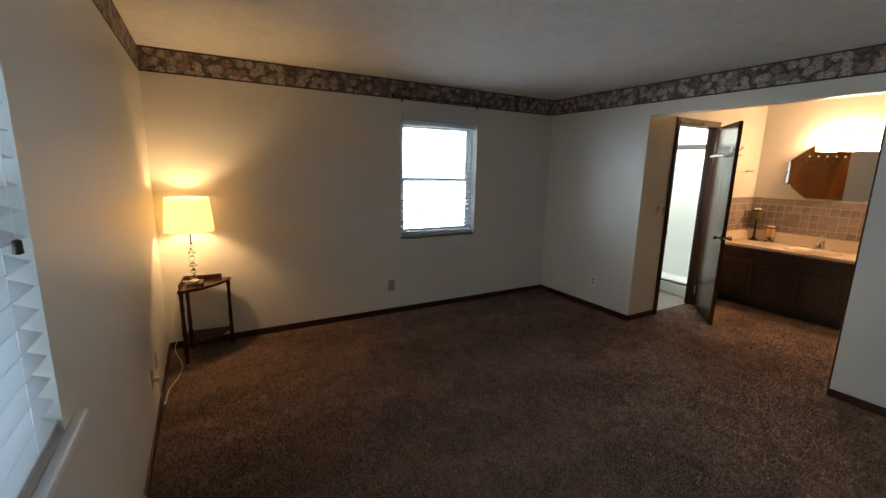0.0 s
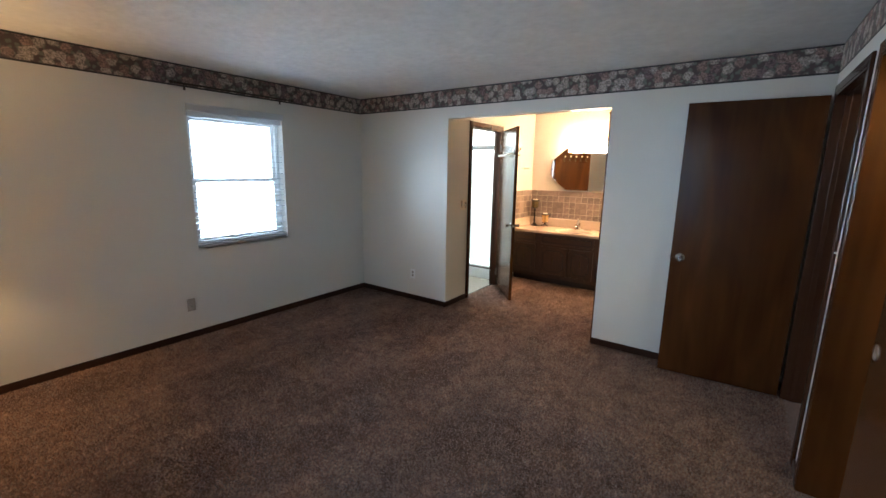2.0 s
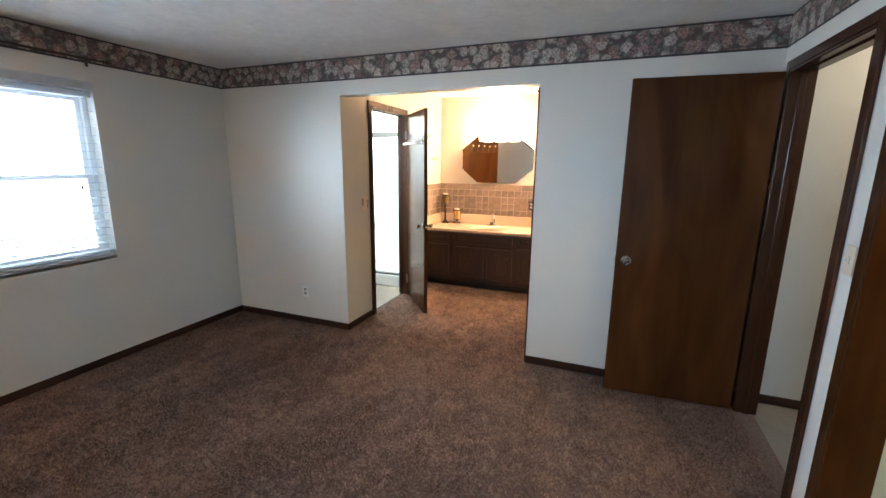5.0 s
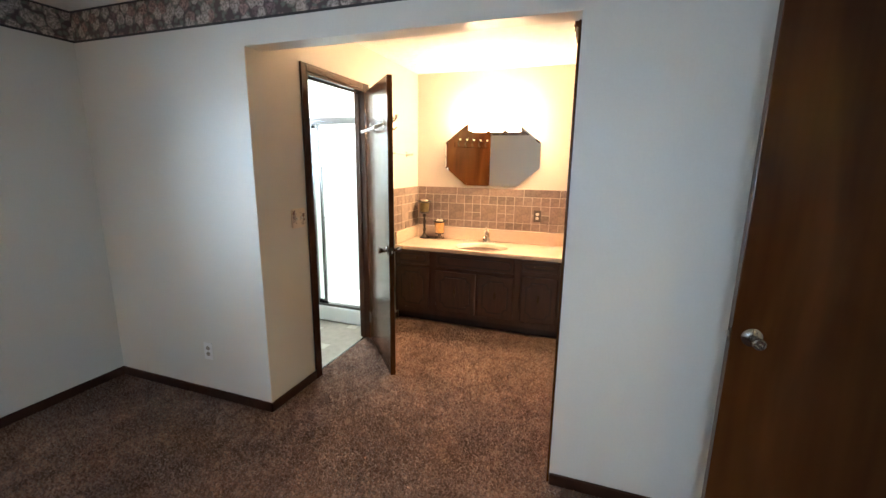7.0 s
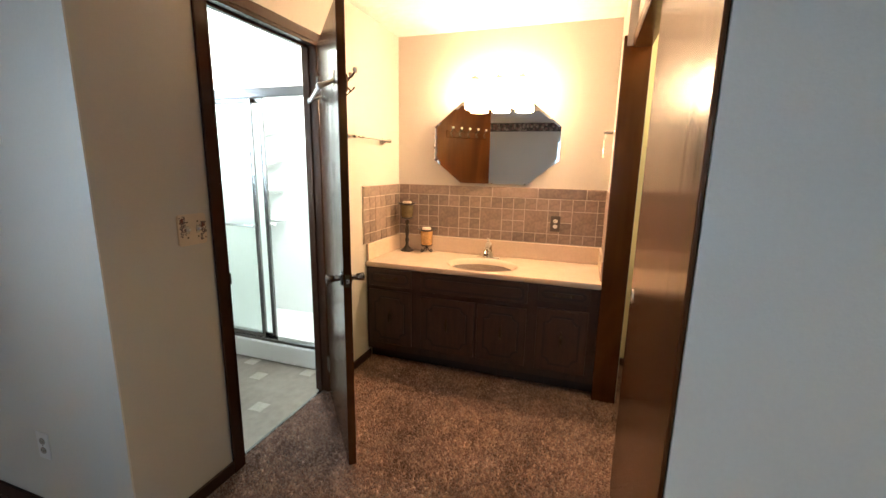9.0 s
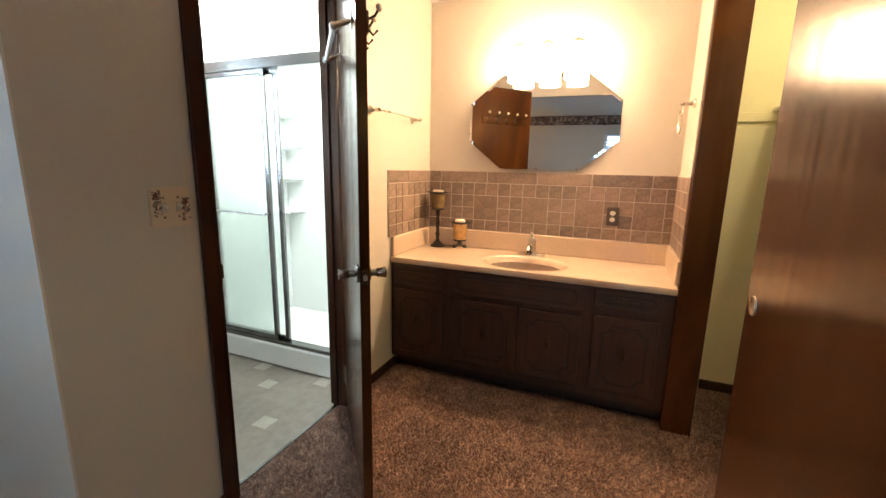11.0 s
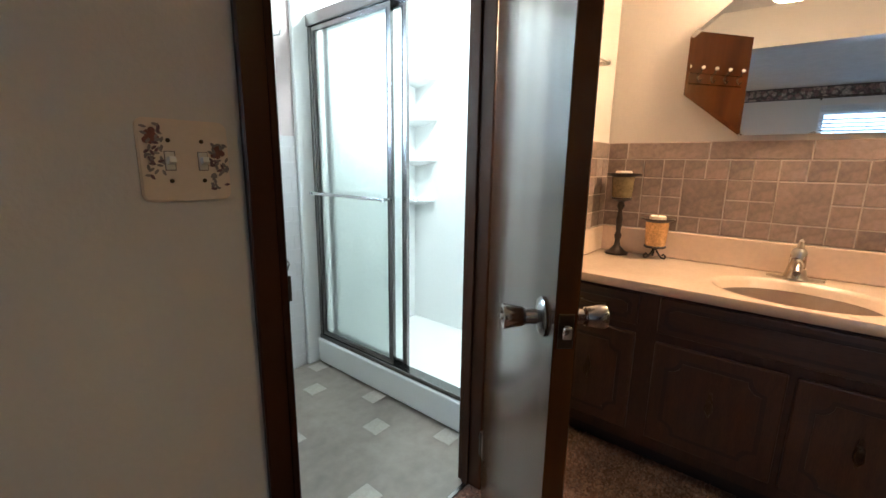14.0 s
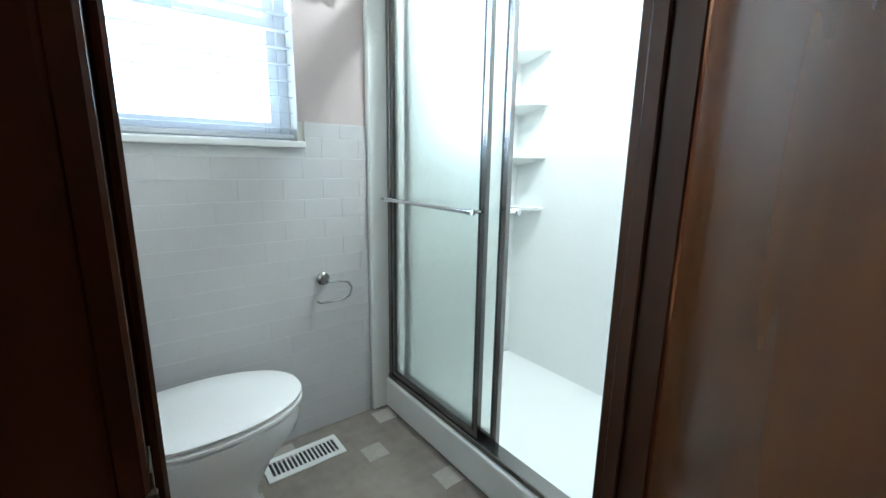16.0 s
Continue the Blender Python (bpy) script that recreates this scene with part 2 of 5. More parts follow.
def wood_material(name, dark, light, rough, spec):
    """Stained veneer: long soft figure with darker knots, fine upright grain, slightly wavy varnish."""
    m = bpy.data.materials.new(name)
    m.use_nodes = True
    n, ln = m.node_tree.nodes, m.node_tree.links
    b = n["Principled BSDF"]
    tc = n.new("ShaderNodeTexCoord")

    def noise_at(stretch, scale, detail, dist):
        mp, q = n.new("ShaderNodeMapping"), n.new("ShaderNodeTexNoise")
        mp.inputs["Scale"].default_value = stretch
        ln.new(tc.outputs["Object"], mp.inputs["Vector"])
        ln.new(mp.outputs[0], q.inputs["Vector"])
        q.inputs["Scale"].default_value, q.inputs["Detail"].default_value, q.inputs["Distortion"].default_value = scale, detail, dist
        return q.outputs["Fac"]
    figure, grain, wave = noise_at((1, 1, 0.30), 2.8, 2, 1.6), noise_at((1, 1, 0.05), 34.0, 1, 0.0), noise_at((1, 1, 0.07), 11.0, 1, 0.3)
    add = n.new("ShaderNodeMath")
    add.operation = 'MULTIPLY_ADD'
    add.inputs[1].default_value = 0.22
    ln.new(grain, add.inputs[0])
    ln.new(figure, add.inputs[2])
    r = n.new("ShaderNodeValToRGB")
    r.color_ramp.elements[0].position, r.color_ramp.elements[0].color = 0.32, (*dark, 1)
    r.color_ramp.elements[1].position, r.color_ramp.elements[1].color = 0.94, (*light, 1)
    ln.new(add.outputs[0], r.inputs[0])
    ln.new(r.outputs[0], b.inputs["Base Color"])
    b.inputs["Roughness"].default_value = rough
    b.inputs["Specular IOR Level"].default_value = spec
    bp = n.new("ShaderNodeBump")
    bp.inputs["Strength"].default_value, bp.inputs["Distance"].default_value = 1.0, 0.0019
    ln.new(wave, bp.inputs["Height"])
    ln.new(bp.outputs[0], b.inputs["Normal"])
    return m


PILE = pile_material()
PAINT = mat("off_white_wall_paint", (0.70, 0.68, 0.63), 0.36, var=0.03, scale=1.2, bump=0.0006, bscale=160)
ALCOVE = mat("beige_alcove_paint", (0.575, 0.535, 0.475), 0.46, var=0.03, scale=1.2, bump=0.0006, bscale=160)
CEIL = mat("stippled_ceiling_paint", (0.80, 0.79, 0.77), 0.8, var=0.08, scale=5, fine=16, bump=0.0075, bscale=13)
CREAM = mat("cream_closet_paint", (0.78, 0.72, 0.50), 0.55, var=0.03, scale=1.5, bump=0.0005)
MAUVE = mat("mauve_wall_paint", (0.52, 0.44, 0.43), 0.5, var=0.03, scale=1.5, bump=0.0005)
WHITE = mat("white_paint", (0.80, 0.80, 0.79), 0.4, var=0.03)
VINYL_WHITE = mat("white_vinyl", (0.82, 0.83, 0.84), 0.35, var=0.03)
CARPET = carpet_material()
HALLCARPET = mat("beige_hall_carpet", (0.33, 0.29, 0.25), 0.95, var=0.25, scale=3, fine=140, bump=0.008, bscale=110)
BORDER = border_material()
WOOD = wood_material("reddish_brown_stained_wood", (0.035, 0.0112, 0.0035), (0.102, 0.0355, 0.0110), 0.21, 0.30)
BASEWOOD = wood_material("brown_stained_baseboard", (0.036, 0.0150, 0.0095), (0.054, 0.0225, 0.0140), 0.35, 0.25)
TRIM = wood_material("dark_stained_trim", (0.040, 0.0140, 0.0070), (0.056, 0.0200, 0.0098), 0.24, 0.28)
CABINET = mat("dark_oak_cabinet", (0.041, 0.018, 0.0100), 0.38, var=0.5, scale=5, fine=40, bump=0.0006, bscale=60, stretch=(8, 8, 1))
CABINET_H = mat("dark_oak_rail", (0.039, 0.0173, 0.0097), 0.38, var=0.5, scale=5, fine=40, bump=0.0006, bscale=60, stretch=(8, 1, 8))
# toe recess and panel grooves get their darkness from this colour
RECESS_DARK = mat("dark_cabinet_recess", (0.018, 0.010, 0.007), 0.5, var=0.3)
MARBLE = mat("beige_cultured_marble", (0.62, 0.49, 0.38), 0.2, var=0.07, scale=7, fine=60)
TILE = mat("brown_stone_tile", (0.225, 0.166, 0.136), 0.42, var=0.38, scale=14, fine=50, bump=0.0012, bscale=45, per_object=0.24)
GROUT = mat("light_grout", (0.52, 0.45, 0.38), 0.8, var=0.12, scale=20)
WTILE = mat("white_glazed_tile", (0.60, 0.59, 0.60), 0.22, var=0.03, scale=3, per_object=0.03)
WGROUT = mat("white_grout", (0.72, 0.72, 0.72), 0.8, var=0.05)
VINYL = mat("grey_taupe_vinyl", (0.228, 0.198, 0.170), 0.4, var=0.24, scale=4, fine=18, bump=0.0004, bscale=60)
VINYL_LIGHT = mat("pale_grey_vinyl_inset", (0.365, 0.33, 0.293), 0.4, var=0.16, scale=9, fine=60, per_object=0.25)
ACRYLIC = mat("white_acrylic", (0.84, 0.86, 0.85), 0.22, var=0.02)
CERAMIC = mat("white_ceramic", (0.82, 0.82, 0.82), 0.1, var=0.02)
SEAT = mat("white_plastic_seat", (0.84, 0.84, 0.84), 0.25, var=0.02)
CHROME = mat("chrome", (0.75, 0.76, 0.78), 0.12, 1.0, var=0.05)
DARK_CHROME = mat("dull_dark_chrome", (0.33, 0.32, 0.31), 0.2, 1.0, var=0.1)
NICKEL = mat("brushed_nickel", (0.58, 0.55, 0.50), 0.28, 1.0, var=0.08)
ALU = mat("brushed_aluminium_frame", (0.23, 0.225, 0.22), 0.24, 1.0, var=0.03)
GASKET = mat("dark_rubber_gasket", (0.05, 0.05, 0.05), 0.5, var=0.2)
BRONZE = mat("dark_bronze_metal", (0.055, 0.040, 0.032), 0.42, 0.6, var=0.3)
BRASS = mat("antique_brass", (0.075, 0.055, 0.034), 0.4, 1.0, var=0.3, scale=40)
TAN = mat("tan_plastic", (0.36, 0.32, 0.27), 0.35, var=0.05)
IVORY = mat("ivory_plastic", (0.62, 0.56, 0.45), 0.35, var=0.03)
PLATE = mat("cream_painted_plate", (0.68, 0.55, 0.41), 0.3, var=0.05)
ROSE = mat("rose_petal_print", (0.17, 0.050, 0.030), 0.4, var=0.4, scale=60)
LEAF = mat("grey_leaf_print", (0.20, 0.16, 0.14), 0.4, var=0.4, scale=60)
PLUM = mat("dull_plum_print", (0.12, 0.055, 0.060), 0.4, var=0.4, scale=60)
PLATE_BROWN = mat("brown_outlet_cover", (0.065, 0.048, 0.036), 0.3, var=0.1)
PORCELAIN = mat("white_porcelain_knob", (0.80, 0.78, 0.72), 0.15, var=0.03)
WAX = mat("ivory_candle_wax", (0.80, 0.74, 0.62), 0.5, var=0.06)
AMBER = mat("amber_crackle_glass", (0.62, 0.36, 0.14), 0.25, var=0.40, scale=60, fine=150, bump=0.001, bscale=90)
OLIVE = mat("smoky_olive_glass", (0.20, 0.15, 0.07), 0.15, var=0.35, scale=40)
CRYSTAL = glass("crystal_glass", (0.96, 0.95, 0.92), 0.02)
OBSCURE = glass("rain_patterned_shower_glass", (0.93, 0.98, 0.96), 0.33, 0.002, 55)
CLEAR = glass("clear_window_glass", (0.97, 0.99, 1.0), 0.0)
SLAT = translucent("white_vinyl_blind_slat", (0.76, 0.78, 0.80), 0.22)
SHADE = translucent("cream_linen_shade", (0.93, 0.86, 0.68), 0.55)
LIT_GLASS = glowing("lit_frosted_glass_shade", (1.0, 0.655, 0.385), 104)
BULB = glowing("lit_bulb", (1.0, 0.85, 0.55), 20)
CORD = mat("white_cord", (0.75, 0.74, 0.70), 0.5, var=0.05)
BLACK = mat("black_plastic", (0.02, 0.02, 0.02), 0.4, var=0.1)
GRASS = mat("lawn", (0.06, 0.10, 0.03), 0.9, var=0.4, scale=1.5, fine=30)
MIRROR = bpy.data.materials.new("mirror_silver")
MIRROR.use_nodes = True
MIRROR.node_tree.nodes["Principled BSDF"].inputs["Base Color"].default_value = (0.90, 0.91, 0.91, 1)
MIRROR.node_tree.nodes["Principled BSDF"].inputs["Metallic"].default_value = 1.0
MIRROR.node_tree.nodes["Principled BSDF"].inputs["Roughness"].default_value = 0.01


# ---- mesh helpers ----
def mesh_of(name, bm, material, smooth=False):
    me = bpy.data.meshes.new(name)
    bmesh.ops.recalc_face_normals(bm, faces=bm.faces)
    if smooth:
        for f in bm.faces:
            f.smooth = True
        for e in bm.edges:
            if len(e.link_faces) == 2 and e.calc_face_angle(0) > 0.7:
                e.smooth = False
    bm.to_mesh(me)
    bm.free()
    me.materials.append(material)
    return me


def part(name, bm, material, parent=None, label="", smooth=False):
    ob = new(name, mesh_of(name, bm, material, smooth))
    if parent:
        ob.parent = parent
    return tagged(ob, label)


def empty(name, m, label, category, group="", kind=""):
    ob = new(name)
    ob.matrix_world = m
    return tagged(ob, label, category, group, kind)


def structure(name, bm, material, label, category, smooth=False):
    return tagged(part(name, bm, material, None, label, smooth), category=category, kind="structure")


def box(bm, x0, x1, y0, y1, z0, z1, bevel=0.0, segs=1):
    c = bmesh.ops.create_cube(bm, size=1.0, matrix=Matrix.Translation(((x0 + x1) / 2, (y0 + y1) / 2, (z0 + z1) / 2))
                              @ Matrix.Diagonal((x1 - x0, y1 - y0, z1 - z0, 1)))
    if bevel:
        es = {e for v in c["verts"] for e in v.link_edges}
        bmesh.ops.bevel(bm, geom=list(es), offset=bevel, segments=segs, affect='EDGES', profile=0.5)
    return bm


def cube(x0, x1, y0, y1, z0, z1, bevel=0.0, segs=1):
    return box(bmesh.new(), x0, x1, y0, y1, z0, z1, bevel, segs)


def lathe(bm, profile, n=24, m=None):
    """Turns (radius, height) pairs round z, then places them by m."""
    m = m or Matrix.Identity(4)
    rings = []
    for r, z in profile:
        if r < 1e-5:
            rings.append([bm.verts.new(m @ Vector((0, 0, z)))])
        else:
            rings.append([bm.verts.new(m @ Vector((r * math.cos(a), r * math.sin(a), z))) for a in (2 * math.pi * i / n for i in range(n))])
    for a, b in zip(rings, rings[1:]):
        for i in range(n):
            j = (i + 1) % n
            if len(a) == 1 and len(b) > 1:
                bm.faces.new((a[0], b[i], b[j]))
            elif len(b) == 1 and len(a) > 1:
                bm.faces.new((a[i], a[j], b[0]))
            elif len(a) > 1:
                bm.faces.new((a[i], a[j], b[j], b[i]))
    return bm


def tube(bm, pts, r, n=8, closed=False):
    """A round bar along a line of points."""
    pts = [Vector(p) for p in pts]
    rings = []
    side = None
    for i, p in enumerate(pts):
        a = pts[i - 1] if i or closed else p
        b = pts[(i + 1) % len(pts)] if i + 1 < len(pts) or closed else p
        d = (b - a).normalized()
        if side is None:
            side = d.orthogonal().normalized()
        side = (side - d * side.dot(d)).normalized()
        up = d.cross(side)
        rr = r[i] if isinstance(r, (list, tuple)) else r
        rings.append([bm.verts.new(p + rr * (math.cos(t) * side + math.sin(t) * up)) for t in (2 * math.pi * k / n for k in range(n))])
    pairs = list(zip(rings, rings[1:])) + ([(rings[-1], rings[0])] if closed else [])
    for a, b in pairs:
        for k in range(n):
            bm.faces.new((a[k], a[(k + 1) % n], b[(k + 1) % n], b[k]))
    if not closed:
        bm.faces.new(rings[0][::-1])
        bm.faces.new(rings[-1])
    return bm


def prism(bm, outline, z0, z1, m=None):
    """An outline in x, y raised from z0 to z1."""
    m = m or Matrix.Identity(4)
    lo = [bm.verts.new(m @ Vector((x, y, z0))) for x, y in outline]
    hi = [bm.verts.new(m @ Vector((x, y, z1))) for x, y in outline]
    bm.faces.new(lo[::-1])
    bm.faces.new(hi)
    for i in range(len(lo)):
        j = (i + 1) % len(lo)
        bm.faces.new((lo[i], lo[j], hi[j], hi[i]))
    return bm


def slab(axis, a0, a1, u0, u1, z0, z1, holes=()):
    """A wall across the given axis from a0 to a1, u along it, with holes (u0, u1, z0, z1) right through."""
    bm = bmesh.new()
    us = sorted({u0, u1, *[v for h in holes for v in h[:2]]})
    zs = sorted({z0, z1, *[v for h in holes for v in h[2:]]})
    us, zs = [u for u in us if u0 <= u <= u1], [z for z in zs if z0 <= z <= z1]

    def solid(i, k):
        if not (0 <= i < len(us) - 1 and 0 <= k < len(zs) - 1):
            return False
        u, z = (us[i] + us[i + 1]) / 2, (zs[k] + zs[k + 1]) / 2
        return not any(h[0] < u < h[1] and h[2] < z < h[3] for h in holes)
    made = {}

    def v(a, u, z):
        key = (a, u, z)
        if key not in made:
            made[key] = bm.verts.new((a, u, z) if axis == "x" else (u, a, z) if axis == "y" else (u, z, a))
        return made[key]
    for i in range(len(us) - 1):
        for k in range(len(zs) - 1):
            if not solid(i, k):
                continue
            p = [(us[i], zs[k]), (us[i + 1], zs[k]), (us[i + 1], zs[k + 1]), (us[i], zs[k + 1])]
            for a in (a0, a1):
                bm.faces.new([v(a, *q) for q in p])
            for (di, dk), (s, e) in zip(((0, -1), (1, 0), (0, 1), (-1, 0)), ((0, 1), (1, 2), (2, 3), (3, 0))):
                if not solid(i + di, k + dk):
                    bm.faces.new((v(a0, *p[s]), v(a0, *p[e]), v(a1, *p[e]), v(a1, *p[s])))
    return bm


# ---- the setting ----
X0, X1, Y0, Y1 = -0.14, 4.0, -0.25, 4.11
OPEN = (1.13, 2.79, 0.0, 2.09)          # wide opening between bedroom and vanity alcove
NWIN = (1.975, 2.895, 0.822, 2.022)
WWIN = (0.47, 1.40, 0.90, 2.05)
BWIN = (4.398, 5.048, 1.216, 2.05)
BDOOR = (4.476, 5.200, 0.0, 2.060)
CLOSET = (4.036, 5.690, 0.0, 2.06)
ENTRY = (3.025, 3.862, 0.0, 2.065)
WARDROBE = (1.02, 2.79, 0.0, 2.06)

structure("ground", cube(-60, 60, -60, 60, -0.5, -0.4), GRASS, "mown green lawn round the house", "ground")
bm = cube(-0.305, 4.06, -0.345, 4.2, -0.12, 0.0)
box(bm, 0.85, 2.95, -1.05, -0.345, -0.12, 0.0)
structure("floor_bedroom", bm, CARPET, "mottled brown cut-pile bedroom carpet with footprints", "carpet")
structure("floor_alcove", cube(4.06, 6.3, 0.4, 2.835, -0.12, 0.0), CARPET, "mottled brown cut-pile carpet in the vanity alcove", "carpet")
structure("floor_hall", cube(2.95, 4.2, -1.9, -0.345, -0.12, -0.002), HALLCARPET, "pale beige hall carpet beyond the bedroom door", "carpet")
bath_floor = structure("floor_bathroom", cube(4.06, 6.3, 2.835, 4.2, -0.12, -0.001), VINYL, "grey-taupe sheet vinyl with small pale square insets", "vinyl floor")
structure("ceiling", cube(-0.305, 6.39, -1.95, 4.25, H, H + 0.12), CEIL, "white swirl-stippled plaster ceiling", "ceiling")

structure("wall_north", slab("y", Y1, 4.25, -0.305, 6.39, -0.1, H, (NWIN, BWIN)), PAINT, "plain off-white painted wall with windows", "wall")
structure("wall_west", slab("x", -0.28, X0, Y0, Y1, -0.1, H, (WWIN,)), PAINT, "plain off-white painted wall with a window", "wall")
structure("wall_south", slab("y", -0.345, Y0, -0.305, 4.0, -0.1, H, ((*ENTRY[:2], -0.1, ENTRY[3]), (*WARDROBE[:2], -0.1, WARDROBE[3]))), PAINT,
          "off-white wall with the bedroom door and wardrobe opening", "wall")
bm = slab("x", X1, 4.006, Y0, Y1, -0.1, H, ((*OPEN[:2], -0.1, OPEN[3]),))
box(bm, 4.006, 4.12, 2.862, Y1, -0.1, H)
box(bm, 4.006, 4.12, Y0, OPEN[0], -0.1, H)
box(bm, 4.006, 4.12, OPEN[0], 2.79, OPEN[3], H)
structure("wall_east", bm, PAINT, "off-white wall with a wide plain opening", "wall")
structure("wall_partition", slab("y", 2.79, 2.862, 4.006, 6.27, -0.1, H, ((*BDOOR[:2], -0.1, BDOOR[3]),)), ALCOVE, "beige painted wall between alcove and bathroom", "wall")
structure("wall_vanity", cube(6.27, 6.39, 0.33, Y1, -0.1, H), ALCOVE, "beige painted wall behind the vanity", "wall")
bm = cube(CLOSET[1], 6.27, 1.065, 1.19, -0.1, H)
box(bm, 4.121, CLOSET[1], 1.065, 1.148, CLOSET[3], H)
structure("wall_closet_front", bm, ALCOVE, "beige wall with the alcove closet opening", "wall")
structure("wall_closet_back", cube(4.12, 6.27, 0.33, 0.45, -0.1, H), CREAM, "cream painted closet wall", "wall")
structure("wall_closet_end", cube(6.255, 6.27, 0.45, 1.065, -0.1, H), CREAM, "cream painted closet end wall", "wall")
bm = cube(0.8, 2.95, -1.15, -1.0, -0.1, H)
box(bm, 0.75, 0.9, -1.0, -0.345, -0.1, H)
box(bm, 2.83, 2.95, -1.0, -0.345, -0.1, H)
structure("wall_wardrobe", bm, CREAM, "cream painted wardrobe interior walls", "wall")
bm = cube(4.04, 4.12, -1.9, -0.345, -0.1, H)
box(bm, 2.955, 4.12, -1.95, -1.9, -0.1, H)
box(bm, 2.953, 2.99, -1.9, -0.347, -0.1, H)
structure("wall_hall", bm, PAINT, "off-white hall walls beyond the bedroom door", "wall")
structure("wall_bath_paint", slab("y", 4.104, Y1, 4.12, 5.328, 1.292, H, (BWIN,)), MAUVE, "mauve-grey painted wall above the bathroom tile", "wall")

# trim
def boards(name, rows, label, category="baseboard", material=BASEWOOD):
    bm = bmesh.new()
    for r in rows:
        box(bm, *r, 0.003)
    return structure(name, bm, material, label, category)


BB = 0.062
boards("baseboard", [(X0, X1, Y1 - 0.013, Y1 - 0.001, 0.0, BB), (X0 + 0.001, X0 + 0.013, Y0, Y1 - 0.013, 0.0, BB),
                     (X1 - 0.013, X1 - 0.001, 2.777, Y1 - 0.013, 0.0, BB), (X1 - 0.013, 4.449, 2.777, 2.789, 0.0, BB),
                     (X1 - 0.013, X1 - 0.001, Y0, 1.13, 0.0, BB), (5.222, 5.74, 2.777, 2.789, 0.0, BB),
                     (2.848, 2.968, Y0 + 0.001, Y0 + 0.013, 0.0, BB), (X0, 0.963, Y0 + 0.001, Y0 + 0.013, 0.0, BB),
                     (4.027, 4.039, -1.9, -0.36, 0.0, BB), (6.242, 6.254, 0.463, 1.06, 0.0, BB), (4.12, 6.25, 0.451, 0.463, 0.0, BB),
                     (0.9, 2.83, -0.999, -0.987, 0.0, BB)],
       "low dark brown stained wooden baseboard")


def door_trim(name, axis, face, out, far, u0, u1, top, label, w=0.05):
    """Casing on one face (out: +1 or -1) and on the far face, and the jamb lining between them."""
    bm = bmesh.new()

    def b(a0, a1, u_0, u_1, z0, z1):
        a0, a1 = min(a0, a1), max(a0, a1)
        box(bm, *((u_0, u_1, a0, a1) if axis == "y" else (a0, a1, u_0, u_1)), z0, z1, 0.003)
    for f, o in ((face, out), (far, -out)):
        b(f + o * 0.001, f + o * 0.016, u0 - w, u0, 0, top + w)
        b(f + o * 0.001, f + o * 0.016, u1, u1 + w, 0, top + w)
        b(f + o * 0.001, f + o * 0.016, u0, u1, top, top + w)
    b(face + out * 0.014, far - out * 0.014, u0 - 0.002, u0 + 0.016, 0, top + 0.002)
    b(face + out * 0.014, far - out * 0.014, u1 - 0.016, u1 + 0.002, 0, top + 0.002)
    b(face + out * 0.014, far - out * 0.014, u0 + 0.016, u1 - 0.016, top - 0.016, top + 0.002)
    stop = (face - out * 0.034, face - out * 0.064)
    b(*stop, u0 + 0.0155, u0 + 0.026, 0, top - 0.016)
    b(*stop, u1 - 0.026, u1 - 0.0155, 0, top - 0.016)
    b(*stop, u0 + 0.026, u1 - 0.026, top - 0.026, top - 0.0155)
    return structure(name, bm, TRIM, label, "door frame")


door_trim("trim_bath_door", "y", 2.79, -1, 2.862, BDOOR[0], BDOOR[1], BDOOR[3], "dark stained wooden frame of the bathroom door")
trim_bath = bpy.data.objects["trim_bath_door"]
part("strike_plate", cube(BDOOR[0] + 0.0155, BDOOR[0] + 0.018, 2.782, 2.815, 0.885, 0.955, 0.0008), BRASS, trim_bath, "dark brass strike plate")
part("strike_lip", cube(BDOOR[0] + 0.013, BDOOR[0] + 0.0195, 2.7735, 2.7815, 0.895, 0.945, 0.001), BRASS, trim_bath, "dark brass strike lip")
door_trim("trim_entry_door", "y", Y0, 1, -0.345, ENTRY[0], ENTRY[1], ENTRY[3], "dark stained wooden frame of the bedroom door")


def sliding_frame(name, face, head_face, far, u0, u1, top, label, start):
    """Casing and lining of a sliding-door opening; the first upright board takes the span given in start."""
    bm = bmesh.new()
    box(bm, *start, 0, top, 0.003)
    box(bm, u1, u1 + 0.056, face + 0.001, face + 0.016, 0, top + 0.056, 0.003)
    box(bm, max(start[0], u0 + 0.09) if far > 0 else start[0], u1, head_face + 0.001, head_face + 0.016, top, top + 0.056, 0.003)
    box(bm, u0 - 0.002, u0 + 0.016, max(far, -0.345) + 0.004, start[2], 0, top, 0.002)
    box(bm, u1 - 0.016, u1 + 0.002, far + 0.004, face + 0.014, 0, top, 0.002)
    box(bm, u0 + 0.016, u1 - 0.016, far + 0.004, head_face + 0.014, top - 0.012, top, 0.002)
    return structure(name, bm, WOOD, label, "door frame")


sliding_frame("trim_closet", 1.19, 1.148, 1.065, CLOSET[0], CLOSET[1], CLOSET[3], "reddish stained wooden closet door frame",
              (X1 + 0.003, CLOSET[0], OPEN[0] + 0.001, OPEN[0] + 0.012))
sliding_frame("trim_wardrobe", Y0, Y0, -0.402, WARDROBE[0], WARDROBE[1], WARDROBE[3], "reddish stained wooden wardrobe door frame",
              (WARDROBE[0] - 0.03, WARDROBE[0], Y0 + 0.001, Y0 + 0.016))


